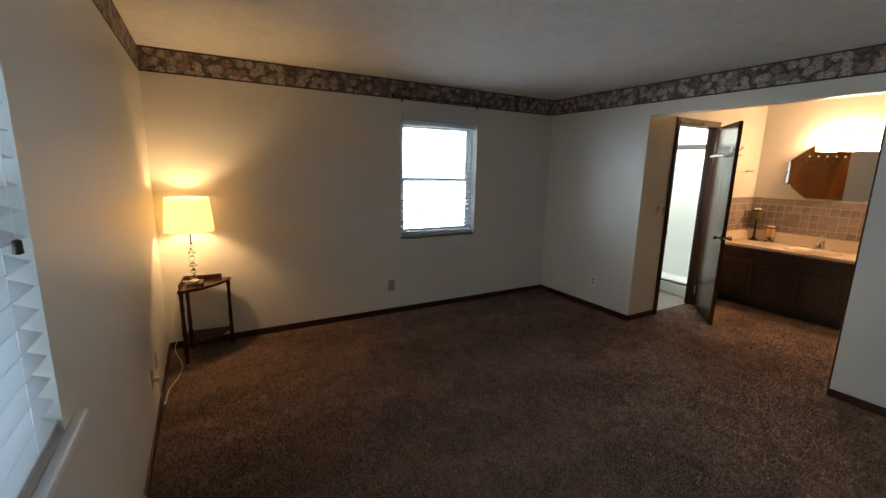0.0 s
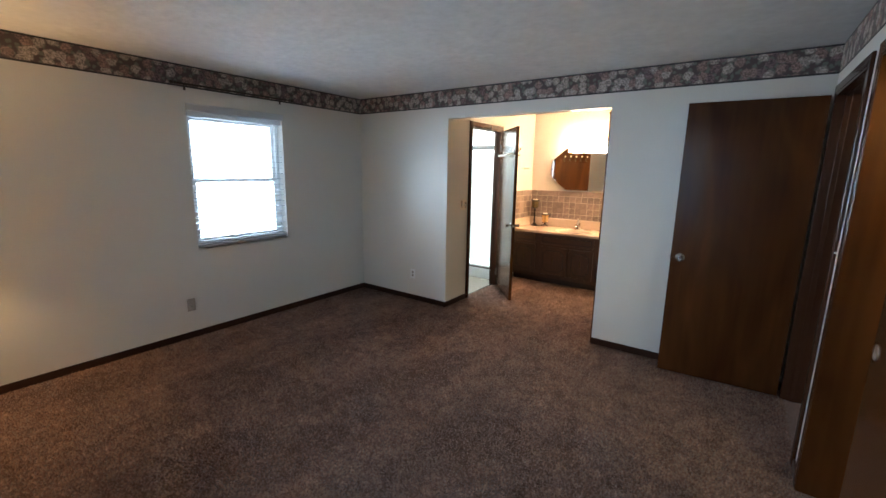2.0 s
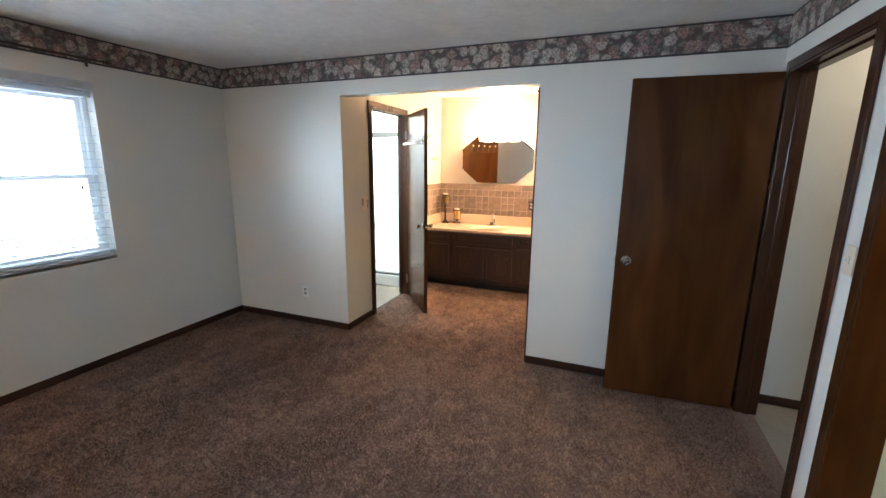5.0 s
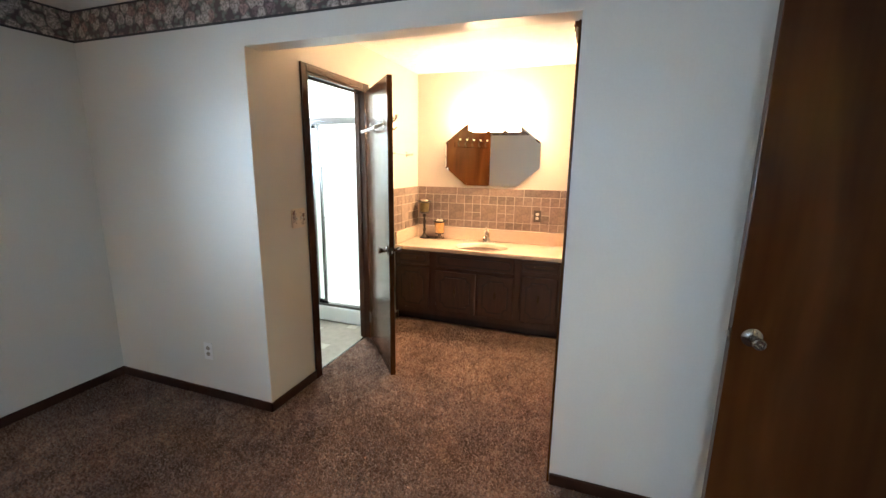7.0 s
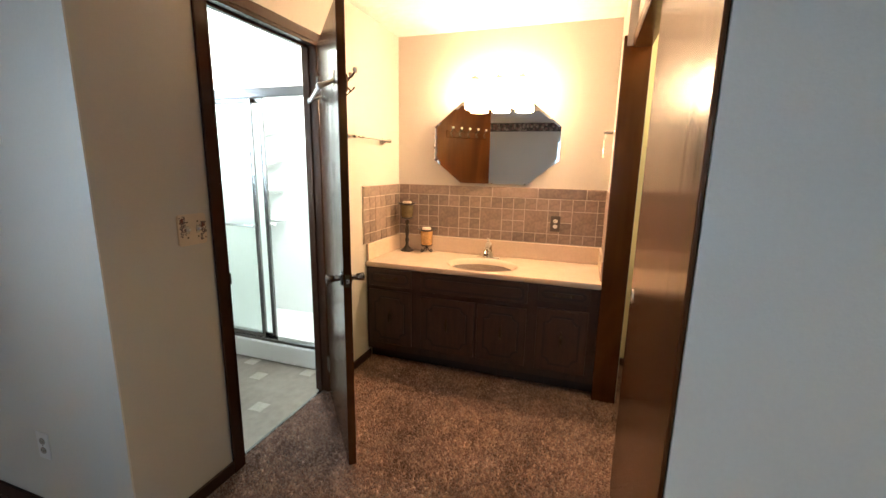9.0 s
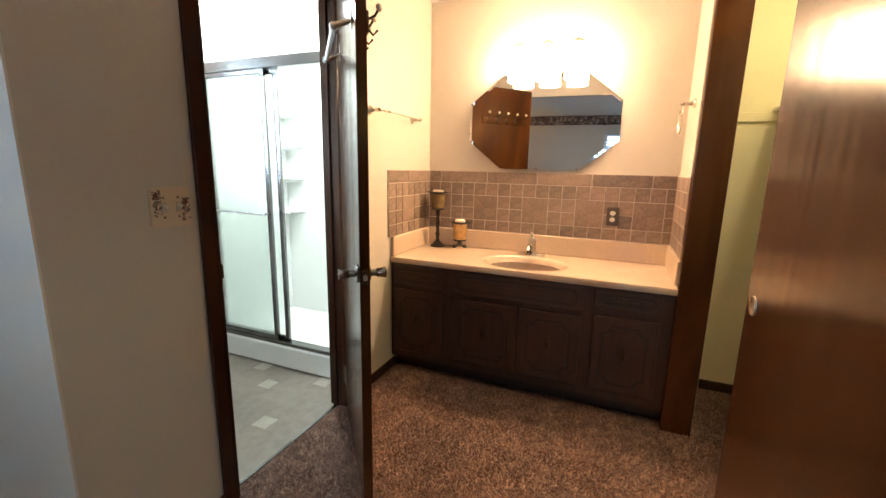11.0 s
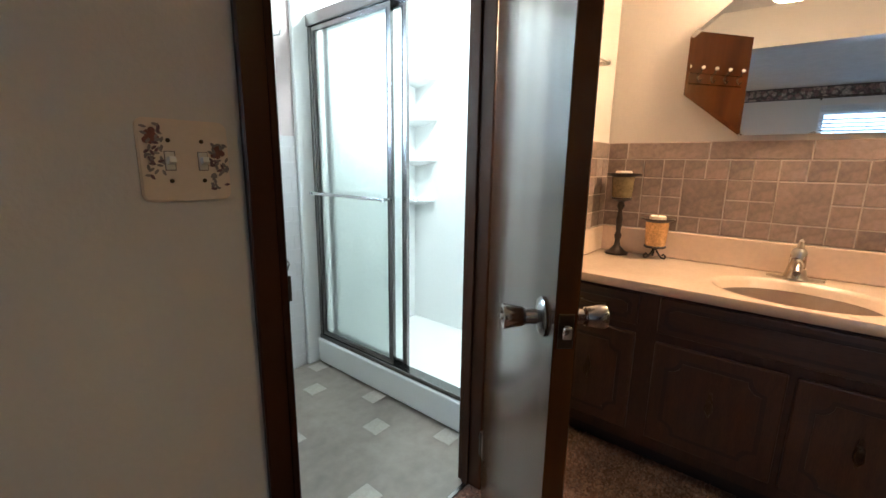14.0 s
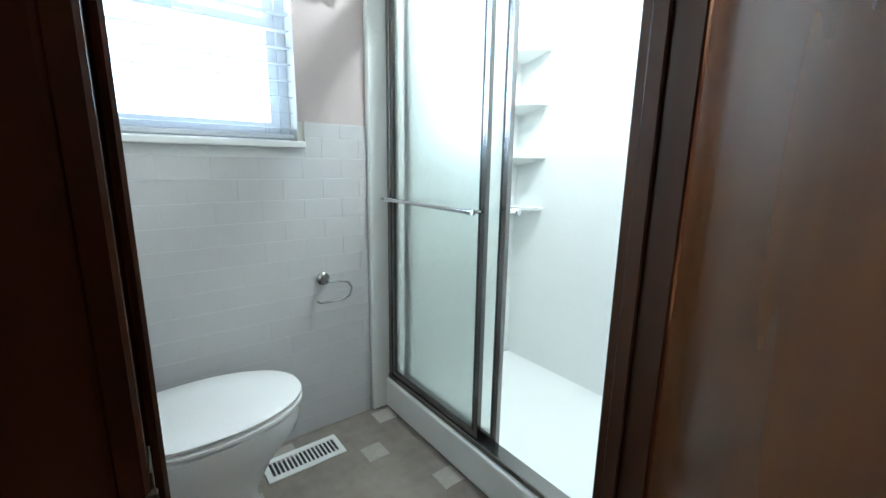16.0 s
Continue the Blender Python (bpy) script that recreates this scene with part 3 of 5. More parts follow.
def border(name, p, q, z0=2.205, z1=H - 0.001, off=(0, 0)):
    """Wallpaper strip from p to q, with its own u, v in metres."""
    bm = bmesh.new()
    uv = bm.loops.layers.uv.new("uv")
    L = math.dist(p, q)
    base = random.random() * 20
    for k, o in ((0, 0.0015), (1, 0.0003)):
        vs = []
        for (x, y), u in ((p, 0), (q, L)):
            for z in (z0, z1):
                vs.append((bm.verts.new((x + off[0] * o, y + off[1] * o, z)), u, z))
        f = bm.faces.new([vs[i][0] for i in (0, 2, 3, 1)])
        for lp in f.loops:
            for v, u, z in vs:
                if lp.vert is v:
                    lp[uv].uv = (u + base, z - z0)
    ob = new(name, bpy.data.meshes.new(name))
    bm.to_mesh(ob.data)
    bm.free()
    ob.data.materials.append(BORDER)
    return tagged(ob, "dark floral wallpaper border under the ceiling", "wallpaper border", kind="structure")


border("trim_border_north", (X0, Y1), (X1, Y1), off=(0, -1))
border("trim_border_east", (X1, Y1), (X1, Y0), off=(-1, 0))
border("trim_border_south", (X1, Y0), (X0, Y0), off=(0, 1))
border("trim_border_west", (X0, Y0), (X0, Y1), off=(1, 0))


# ---- windows and blinds ----
def window(name, m, w, z0, z1, sill_over, sill_material, label):
    """Local x along the wall, y outwards, at the middle of the opening on the wall's inner face."""
    e = empty(name, m, label, "window", kind="structure")
    h = w / 2
    bm = slab("y", 0.085, 0.135, -h + 0.001, h - 0.001, z0 + 0.001, z1 - 0.001, ((-h + 0.035, h - 0.035, z0 + 0.035, z1 - 0.035),))
    part("window_frame", bm, VINYL_WHITE, e)
    mid = (z0 + z1) / 2
    for k, (a, b, y) in enumerate(((z0 + 0.036, mid + 0.018, 0.088), (mid - 0.018, z1 - 0.036, 0.108))):
        bm = slab("y", y, y + 0.019, -h + 0.036, h - 0.036, a, b, ((-h + 0.07, h - 0.07, a + 0.036, b - 0.036),))
        s = part("sash", bm, VINYL_WHITE, e)
        g = part("pane", cube(-h + 0.07, h - 0.07, y + 0.007, y + 0.011, a + 0.036, b - 0.036), CLEAR, s)
        g.visible_shadow = False
    part("sash_lock", cube(-0.03, 0.03, 0.075, 0.09, mid - 0.01, mid + 0.012, 0.004), VINYL_WHITE, e)
    bm = cube(-h - sill_over, h + sill_over, -0.028 if sill_over else 0.002, 0.0, z0 - 0.022, z0 + 0.004, 0.005, 2)
    box(bm, -h + 0.002, h - 0.002, 0.0, 0.084, z0 + 0.0005, z0 + 0.004)
    part("window_sill", bm, sill_material, e)
    return e


def blind(m, w, z0, z1, tilt, label, slat_w=0.062, pitch=0.056, wand_x=-0.3, valance=True):
    e = empty("window_blind", m, label, "blind")
    h = w / 2 - 0.012
    part("headrail", cube(-h, h, 0.008, 0.058, z1 - 0.05, z1 - 0.004, 0.004), SLAT, e)
    if valance:
        part("valance", cube(-h - 0.012, h + 0.012, -0.026, -0.0005, z1 - 0.004, z1 + 0.056, 0.004), SLAT, e)
    part("bottom_rail", cube(-h, h, 0.010, 0.056, z0 + 0.010, z0 + 0.028, 0.004), SLAT, e)
    me = mesh_of("slat", cube(-h, h, -slat_w / 2, slat_w / 2, -0.0014, 0.0014), SLAT)
    n = int((z1 - 0.06 - z0 - 0.035) / pitch)
    for i in range(n):
        s = new("slat", me)
        s.parent = e
        s.matrix_local = pose(0, 0.033, z0 + 0.05 + i * pitch, tilt)
    for x in (-h * 0.72, h * 0.72):
        for y in (0.008, 0.058):
            part("ladder_cord", tube(bmesh.new(), [(x, y, z0 + 0.02), (x, y, z1 - 0.05)], 0.0011, 5), CORD, e)
    wand = part("tilt_wand", tube(bmesh.new(), [(wand_x, -0.004, z1 - 0.07), (wand_x + 0.004, -0.012, z1 - 0.62)], 0.004, 8), CRYSTAL, e)
    wand.visible_shadow = False
    if not valance:
        return e
    pull = part("lift_cord", tube(bmesh.new(), [(-wand_x, -0.004, z1 - 0.06), (-wand_x, -0.006, z1 - 0.66)], 0.0013, 5), CORD, e)
    part("tassel", lathe(bmesh.new(), [(0, 0), (0.008, -0.004), (0.009, -0.03), (0, -0.034)], 10, Matrix.Translation((-wand_x, -0.006, z1 - 0.655))), BRONZE, pull, smooth=True)
    return e


mN = pose((NWIN[0] + NWIN[1]) / 2, Y1, 0)
mW = pose(X0, (WWIN[0] + WWIN[1]) / 2, 0, 0, 0, 90)
mB = pose((BWIN[0] + BWIN[1]) / 2, 4.104, 0)
window("window_1", mN, NWIN[1] - NWIN[0], NWIN[2], NWIN[3], 0.0, VINYL_WHITE, "white double-hung bedroom window, brightly backlit")
window("window_2", mW, WWIN[1] - WWIN[0], WWIN[2], WWIN[3], 0.10, WHITE, "white double-hung window with a projecting sill")
window("window_3", mB, BWIN[1] - BWIN[0], BWIN[2], BWIN[3], 0.02, WHITE, "white double-hung bathroom window with a narrow sill")
blind(mN, NWIN[1] - NWIN[0], NWIN[2], NWIN[3], 4, "white slatted blind, slats open, in the backlit window", wand_x=-0.30)
blind(mW, WWIN[1] - WWIN[0], WWIN[2], WWIN[3], 24, "white slatted blind with slats tilted down", wand_x=-0.36)
blind(mB, BWIN[1] - BWIN[0], BWIN[2], BWIN[3], 6, "white slatted blind, slats open, in the bathroom window", wand_x=-0.18, valance=False)


def curtain_rod(m, w, label):
    e = empty("curtain_rod", m, label, "curtain rod")
    h = w / 2
    part("rod", tube(bmesh.new(), [(-h, -0.045, 0), (h, -0.045, 0)], 0.008, 10), BRONZE, e, smooth=True)
    for s in (-1, 1):
        prof = [(0.008, 0), (0.014, 0.006), (0.008, 0.014), (0.017, 0.03), (0.013, 0.045), (0, 0.052)]
        part("finial", lathe(bmesh.new(), prof, 12, pose(s * h, -0.045, 0, 0, 90 * s, 0)), BRONZE, e, smooth=True)
        bm = tube(bmesh.new(), [(s * (h - 0.08), -0.001, -0.012), (s * (h - 0.08), -0.03, -0.016), (s * (h - 0.08), -0.045, -0.009)], 0.005, 8)
        box(bm, s * (h - 0.08) - 0.009, s * (h - 0.08) + 0.009, -0.005, -0.0005, -0.045, 0.012, 0.001)
        part("bracket", bm, BRONZE, e)
    return e


curtain_rod(pose(2.43, Y1 - 0.002, 2.225), 1.06, "empty dark bronze curtain rod over the window")
curtain_rod(pose(X0 + 0.002, 0.91, 2.225, 0, 0, 90), 1.16, "empty dark bronze curtain rod over the west window")


# ---- doors ----
def knob_set(parent, x, z, y_front, y_back, material, crystal=False):
    for y, s in ((y_front, 1), (y_back, -1)):
        m = pose(x, y, z, -90 * s)
        k = part("rose", lathe(bmesh.new(), [(0, -0.002), (0.032, -0.002), (0.033, 0.004), (0.026, 0.009), (0.013, 0.012), (0.012, 0.03), (0.016, 0.034), (0, 0.034)], 24, m),
                 material, parent, "bright metal door rose", True)
        prof = [(0, 0.030), (0.013, 0.030), (0.0155, 0.034), (0.0185, 0.052), (0.0205, 0.062), (0.0195, 0.066), (0.015, 0.067), (0.013, 0.064), (0.006, 0.063), (0.005, 0.069), (0, 0.070)]
        part("knob", lathe(bmesh.new(), prof, 10 if crystal else 24, m), material, k, smooth=True)


def swing_door(name, m, w, h, label, knob_material, side_bar=False, hooks=False, kz=0.935):
    """Hinge line at the origin, leaf along +x."""
    e = empty(name, m, label, "door", kind="structure")
    part("leaf", cube(0.004, w, -0.0175, 0.0175, 0.014, h, 0.002), WOOD, e, "stained flush wood leaf")
    knob_set(e, w - 0.062, kz, 0.0175, -0.0175, knob_material)
    bm = cube(w - 0.0005, w + 0.0018, -0.0115, 0.0115, kz - 0.027, kz + 0.027, 0.0008)
    p = part("latch_plate", bm, BRASS, e, "brushed latch plate")
    part("latch_bolt", cube(w + 0.0012, w + 0.011, -0.007, 0.007, kz - 0.01, kz + 0.01, 0.003, 2), NICKEL, p)
    for z in (0.2, 1.84):
        bm = lathe(bmesh.new(), [(0, -0.045), (0.006, -0.045), (0.006, 0.045), (0, 0.045)], 10, pose(-0.002, -0.0205, z))
        box(bm, 0.002, 0.032, -0.0195, -0.0176, z - 0.044, z + 0.044)
        part("hinge", bm, BRONZE, e, smooth=True)
    if side_bar:
        b = part("towel_bar", tube(bmesh.new(), [(w - 0.56, -0.075, 1.735), (w - 0.10, -0.075, 1.735)], 0.009, 12), PORCELAIN, e, "white over-door towel bar", True)
        for x in (w - 0.56, w - 0.10):
            bm = tube(bmesh.new(), [(x, -0.018, 1.76), (x, -0.03, 1.755), (x, -0.075, 1.735)], [0.008, 0.008, 0.011], 10)
            lathe(bm, [(0, -0.014), (0.013, -0.010), (0.015, 0), (0.013, 0.010), (0, 0.014)], 12, pose(x, -0.075, 1.735, 0, 90))
            box(bm, x - 0.014, x + 0.014, -0.0215, -0.0178, 1.735, 1.80, 0.001)
            part("post", bm, NICKEL, b, smooth=True)
    if hooks:
        r = part("hook_rail", cube(w - 0.60, w - 0.06, 0.0178, 0.034, 1.715, 1.785, 0.004), WOOD, e, "stained wood rail of coat hooks")
        for i in range(5):
            x = w - 0.55 + i * 0.11
            bm = tube(bmesh.new(), [(x, 0.034, 1.770), (x, 0.06, 1.785), (x, 0.075, 1.810)], 0.004, 8)
            tube(bm, [(x, 0.034, 1.745), (x, 0.055, 1.725), (x, 0.07, 1.742)], 0.004, 8)
            lathe(bm, [(0, -0.003), (0.012, 0), (0, 0.004)], 10, pose(x, 0.036, 1.757, -90))
            part("hook", bm, BRONZE, r, smooth=True)
            part("hook_knob", lathe(bmesh.new(), [(0, -0.010), (0.010, -0.007), (0.013, 0), (0.010, 0.008), (0, 0.010)], 14, pose(x, 0.074, 1.812, -60)), PORCELAIN, r, "white porcelain knob", True)
    return e


swing_door("door_bathroom", pose(5.190, 2.756, 0, 0, 0, -139.1), 0.716, 2.048, "dark stained flush bathroom door, half open", DARK_CHROME, True, True, 0.920)
swing_door("door_bedroom", pose(3.862, -0.220, 0, 0, 0, 93.4), 0.77, 2.055, "reddish brown flush bedroom door standing wide open", DARK_CHROME)


def sliding_leaf(name, x0, x1, y0, y1, top, pull_x, pull_side, label, pull_z=0.93):
    e = empty(name, pose((x0 + x1) / 2, (y0 + y1) / 2, 0), label, "closet door", "sliding closet doors", "structure")
    h, d = (x1 - x0) / 2, (y1 - y0) / 2
    part("leaf", cube(-h, h, -d, d, 0.012, top, 0.002), WOOD, e, "stained flush wood leaf")
    px = pull_x - (x0 + x1) / 2
    s = pull_side
    prof = [(0.0, 0.001), (0.020, 0.001), (0.0235, 0.0035), (0.027, 0.0035), (0.029, 0.0)]
    bm = lathe(bmesh.new(), prof, 24, pose(px, s * d, pull_z, -90 * s) @ Matrix.Diagonal((1, 1.0, 1, 1)))
    part("cup_pull", bm, NICKEL, e, "round recessed metal finger pull", True)
    return e


sliding_leaf("door_closet", 4.055, 4.915, 1.102, 1.132, 2.045, 4.852, 1, "reddish brown flush sliding closet door, slid open")
sliding_leaf("door_closet", 4.06, 4.895, 1.070, 1.098, 2.045, 4.26, 1, "reddish brown flush sliding closet door behind the other")
sliding_leaf("door_wardrobe", 1.42, 2.25, -0.312, -0.280, 2.045, 2.205, 1, "dark brown flush sliding wardrobe door, partly open", 0.965)
sliding_leaf("door_wardrobe", 1.04, 1.88, -0.347, -0.316, 2.045, 1.10, 1, "dark brown flush sliding wardrobe door behind the other")

# closet shelf and rod
def closet_shelf(name, x0, x1, y0, y1, z, rod_y, label):
    e = empty(name, pose(0, 0, z), label, "shelf")
    part("board", cube(x0, x1, y0, y1, 0, 0.018, 0.002), WHITE, e)
    part("cleat", cube(x0, x1, y0, y0 + 0.018, -0.062, -0.001, 0.002), WHITE, e)
    for x in (x0, x1 - 0.018):
        part("end_cleat", cube(x, x + 0.018, y0 + 0.019, y1 + 0.225, -0.05, -0.001, 0.002), CREAM, e)
    part("hanging_rod", tube(bmesh.new(), [(x0 + 0.018, rod_y, -0.05), (x1 - 0.018, rod_y, -0.05)], 0.016, 14), WHITE, e, smooth=True)
    return e


closet_shelf("closet_shelf", 4.122, 6.253, 0.452, 0.80, 1.62, 0.74, "white painted closet shelf with a hanging rod")
closet_shelf("wardrobe_shelf", 0.902, 2.828, -0.998, -0.62, 1.64, -0.68, "white painted wardrobe shelf with a hanging rod")


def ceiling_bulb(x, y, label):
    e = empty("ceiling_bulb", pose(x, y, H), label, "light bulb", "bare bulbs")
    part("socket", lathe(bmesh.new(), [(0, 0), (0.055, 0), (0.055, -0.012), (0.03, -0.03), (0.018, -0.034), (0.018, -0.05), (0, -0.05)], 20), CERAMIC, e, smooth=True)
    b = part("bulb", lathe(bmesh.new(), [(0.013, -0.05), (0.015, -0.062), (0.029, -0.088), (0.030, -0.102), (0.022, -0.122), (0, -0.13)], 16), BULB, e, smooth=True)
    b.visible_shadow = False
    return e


ceiling_bulb(5.2, 0.72, "bare lit bulb on the closet ceiling")
ceiling_bulb(2.1, -0.68, "bare lit bulb on the wardrobe ceiling")
# added out of view, to go with the hall lamp
ceiling_bulb(3.5, -1.05, "unseen lit bulb added on the hall ceiling")


# ---- wall plates ----
def outlet(m, material, label, cover=None):
    """Local y points out of the wall."""
    e = empty("wall_outlet", m, label, "outlet")
    part("cover_plate", cube(-0.035, 0.035, 0.0005, 0.006, -0.0575, 0.0575, 0.003, 2), cover or material, e)
    for z in (-0.02, 0.02):
        r = part("receptacle", lathe(bmesh.new(), [(0, 0.0085), (0.015, 0.0085), (0.0165, 0.006), (0.0165, 0.004)], 20, pose(0, 0, z) @ pose(0, 0, 0, -90) @ Matrix.Diagonal((1, 0.85, 1, 1))), material, e, smooth=True)
        bm = cube(-0.007, -0.005, 0.008, 0.0092, z - 0.002, z + 0.006)
        box(bm, 0.005, 0.007, 0.008, 0.0092, z - 0.002, z + 0.006)
        part("slots", bm, BLACK, r)
    part("screw", lathe(bmesh.new(), [(0, 0.0075), (0.003, 0.007), (0.0035, 0.0055)], 8, pose(0, 0, 0, -90)), NICKEL, e)
    return e


outlet(pose(1.866, Y1 - 0.0, 0.312, 0, 0, 180), TAN, "tan outlet low on the bedroom wall")
outlet(pose(X1, 3.266, 0.320, 0, 0, 90), TAN, "white outlet cover with tan sockets beside the alcove opening", WHITE)
outlet(pose(X0, 3.19, 0.32, 0, 0, -90), IVORY, "ivory outlet low beside the lamp table")
w_out = outlet(pose(X0, 2.925, 0.32, 0, 0, -90), IVORY, "ivory outlet with a white plug")
part("plug", cube(-0.012, 0.012, 0.0085, 0.035, -0.032, -0.008, 0.004, 2), CORD, w_out)
outlet(pose(6.2585, 1.531, 1.019, 0, 0, 90), PORCELAIN, "ivory outlet in a brown cover on the tiled splashback", PLATE_BROWN)


def toggle(parent, x, z=0.0):
    t = part("toggle_surround", cube(x - 0.0075, x + 0.0075, 0.0058, 0.0068, z - 0.0145, z + 0.0145, 0.0006), LEAF, parent, "dark edge round the toggle")
    part("toggle_collar", cube(x - 0.0062, x + 0.0062, 0.0060, 0.0082, z - 0.0132, z + 0.0132, 0.0008), IVORY, t)
    bm = bmesh.new()
    prism(bm, [(-0.0055, 0.0), (0.0055, 0.0), (0.0042, 0.012), (-0.0042, 0.012)], -0.0045, 0.0045, pose(x, 0.008, z - 0.001, 0, -90, 0) @ pose(0, 0, 0, 0, 0, -18))
    part("toggle_lever", bm, PORCELAIN, t)


# painted double switch plate by the bathroom door
sp = empty("light_switch", pose(4.339, 2.79, 1.158, 0, 0, 180), "cream double switch plate painted with red roses", "light switch")
rc = 0.013
o = [(sx * (0.063 - rc) + rc * math.cos(radians(a0 + k * 15)), sz * (0.061 - rc) + rc * math.sin(radians(a0 + k * 15)))
     for sx, sz, a0 in ((1, 1, 0), (-1, 1, 90), (-1, -1, 180), (1, -1, 270)) for k in range(7)]
bm = bmesh.new()
prism(bm, o, -0.0045, -0.0005, pose(0, 0, 0, 90))
prism(bm, [(x * 0.965, z * 0.965) for x, z in o], -0.0062, -0.0044, pose(0, 0, 0, 90))
part("cover_plate", bm, PLATE, sp)
toggle(sp, 0.023)
toggle(sp, -0.023)
for x, z in ((0.023, 0.03), (-0.023, 0.03), (0.023, -0.03), (-0.023, -0.03)):
    part("screw", lathe(bmesh.new(), [(0, 0.0078), (0.003, 0.0072), (0.0036, 0.0058)], 8, pose(x, 0, z, -90)), BRASS, sp)
rng = random.Random(7)
for cx, cz, s in ((0.045, 0.034, 1), (-0.046, 0.014, 1)):
    for k in range(7):
        a, r = k * 2.4, 0.0035 + 0.001 * k
        x, z = cx + math.cos(a) * r * 0.9, cz + math.sin(a) * r
        part("rose_petal", lathe(bmesh.new(), [(0, 0.0068 + 0.0001 * k), (0.0045, 0.0065), (0.005, 0.0060)], 9, pose(x, 0, z, -90)), ROSE, sp)
    for k in range(38):
        x, z = cx + rng.uniform(-0.014, 0.012), cz - 0.012 - rng.random() * 0.046 + (0.03 if k > 24 else 0)
        o = [(0.0044 * math.cos(t) * (1 + 0.25 * math.sin(2 * t)), 0.0021 * math.sin(t)) for t in (2 * math.pi * i / 8 for i in range(8))]
        part("leaf_print" if k % 3 else "bud_print", prism(bmesh.new(), o, 0.0058, 0.0066 + 0.00005 * k, pose(x, 0, z, -90) @ pose(0, 0, 0, 0, 0, rng.uniform(0, 360))), LEAF if k % 3 else PLUM, sp)

es = empty("light_switch", pose(2.915, Y0, 1.20), "cream single switch plate beside the bedroom door", "light switch")
part("cover_plate", cube(-0.035, 0.035, 0.0005, 0.006, -0.058, 0.058, 0.003, 2), PLATE, es)
toggle(es, 0.0)

# ---- corner stand and lamp ----
stand = empty("corner_stand", pose(0.008, 4.078, 0, 0, 0, -5.5), "small dark wooden quarter-round corner stand", "side table")


def shaped(r):
    pts = [(0.0, 0.0), (r, 0.0)]
    for i in range(1, 14):
        a = math.pi / 2 * i / 14
        k = r * (1 - 0.10 * math.sin(2 * a))
        pts.append((k * math.cos(a), -k * math.sin(a)))
    return pts + [(0.0, -r)]


part("top", prism(bmesh.new(), shaped(0.35), 0.575, 0.595), TRIM, stand)
bm = cube(0.0, 0.28, -0.012, 0.0, 0.595, 0.632, 0.004)
box(bm, 0.0, 0.012, -0.28, -0.0125, 0.595, 0.632, 0.004)
part("gallery_rail", bm, TRIM, stand)
part("lower_shelf", prism(bmesh.new(), shaped(0.32), 0.135, 0.152), TRIM, stand)
leg_prof = [(0, 0), (0.010, 0), (0.015, 0.02), (0.011, 0.05), (0.016, 0.09), (0.017, 0.17), (0.012, 0.20), (0.017, 0.24), (0.012, 0.40), (0.016, 0.47), (0.011, 0.50), (0.016, 0.53), (0.016, 0.575), (0, 0.575)]
for x, y in ((0.02, -0.02), (0.325, -0.02), (0.02, -0.325)):
    part("leg", lathe(bmesh.new(), leg_prof, 14, pose(x, y, 0)), TRIM, stand, "turned dark wood leg", True)

tl = empty("table_lamp", pose(0.09, 3.88, 0.595), "lit table lamp with cream drum shade and stacked crystal stem", "lamp")
part("base", cube(-0.062, 0.062, -0.062, 0.062, 0.0, 0.028, 0.004, 2), CRYSTAL, tl, "square clear crystal base")
prof = [(0, 0.028), (0.035, 0.028), (0.035, 0.04), (0.008, 0.045)]
z = 0.045
for i in range(6):
    rr = 0.026 if i % 2 == 0 else 0.019
    part("crystal_disc", lathe(bmesh.new(), [(0, z), (0.010, z), (rr, z + 0.012), (rr, z + 0.026), (0.010, z + 0.038), (0, z + 0.038)], 8), CRYSTAL, tl)
    part("metal_collar", lathe(bmesh.new(), [(0, z + 0.038), (0.012, z + 0.038), (0.012, z + 0.050), (0, z + 0.050)], 12), CHROME, tl)
    z += 0.050
part("foot_ring", lathe(bmesh.new(), prof, 20), CHROME, tl, smooth=True)
part("stem", lathe(bmesh.new(), [(0, z), (0.006, z), (0.006, 0.43), (0, 0.43)], 10), CHROME, tl)
bm = lathe(bmesh.new(), [(0.172, 0.435), (0.150, 0.690), (0.1478, 0.690), (0.1698, 0.435), (0.172, 0.435)], 40)
part("shade", bm, SHADE, tl, "cream linen drum shade", True)
bm = bmesh.new()
for a in (0, 120, 240):
    tube(bm, [(0.006 * math.cos(radians(a)), 0.006 * math.sin(radians(a)), 0.665), (0.149 * math.cos(radians(a)), 0.149 * math.sin(radians(a)), 0.68)], 0.0018, 6)
part("shade_spider", bm, NICKEL, tl)
cord_pts = [(-0.03, 0.02, 0.02), (-0.10, 0.10, 0.0), (-0.165, 0.12, -0.20), (-0.17, 0.02, -0.34), (-0.155, 0.0, -0.43), (-0.175, -0.02, -0.50), (-0.14, -0.09, -0.575),
            (-0.125, -0.20, -0.590), (-0.15, -0.36, -0.590), (-0.195, -0.52, -0.589), (-0.205, -0.75, -0.57), (-0.20, -0.90, -0.42), (-0.195, -0.953, -0.30)]
fine_pts = []
for i in range(len(cord_pts) - 1):
    p = [Vector(cord_pts[max(0, min(len(cord_pts) - 1, i + k))]) for k in (-1, 0, 1, 2)]
    for s in range(6):
        t = s / 6
        fine_pts.append(0.5 * (2 * p[1] + (p[2] - p[0]) * t + (2 * p[0] - 5 * p[1] + 4 * p[2] - p[3]) * t * t + (3 * p[1] - p[0] - 3 * p[2] + p[3]) * t ** 3))
part("cord", tube(bmesh.new(), fine_pts, 0.003, 7), CORD, tl, "white lamp cord", True)

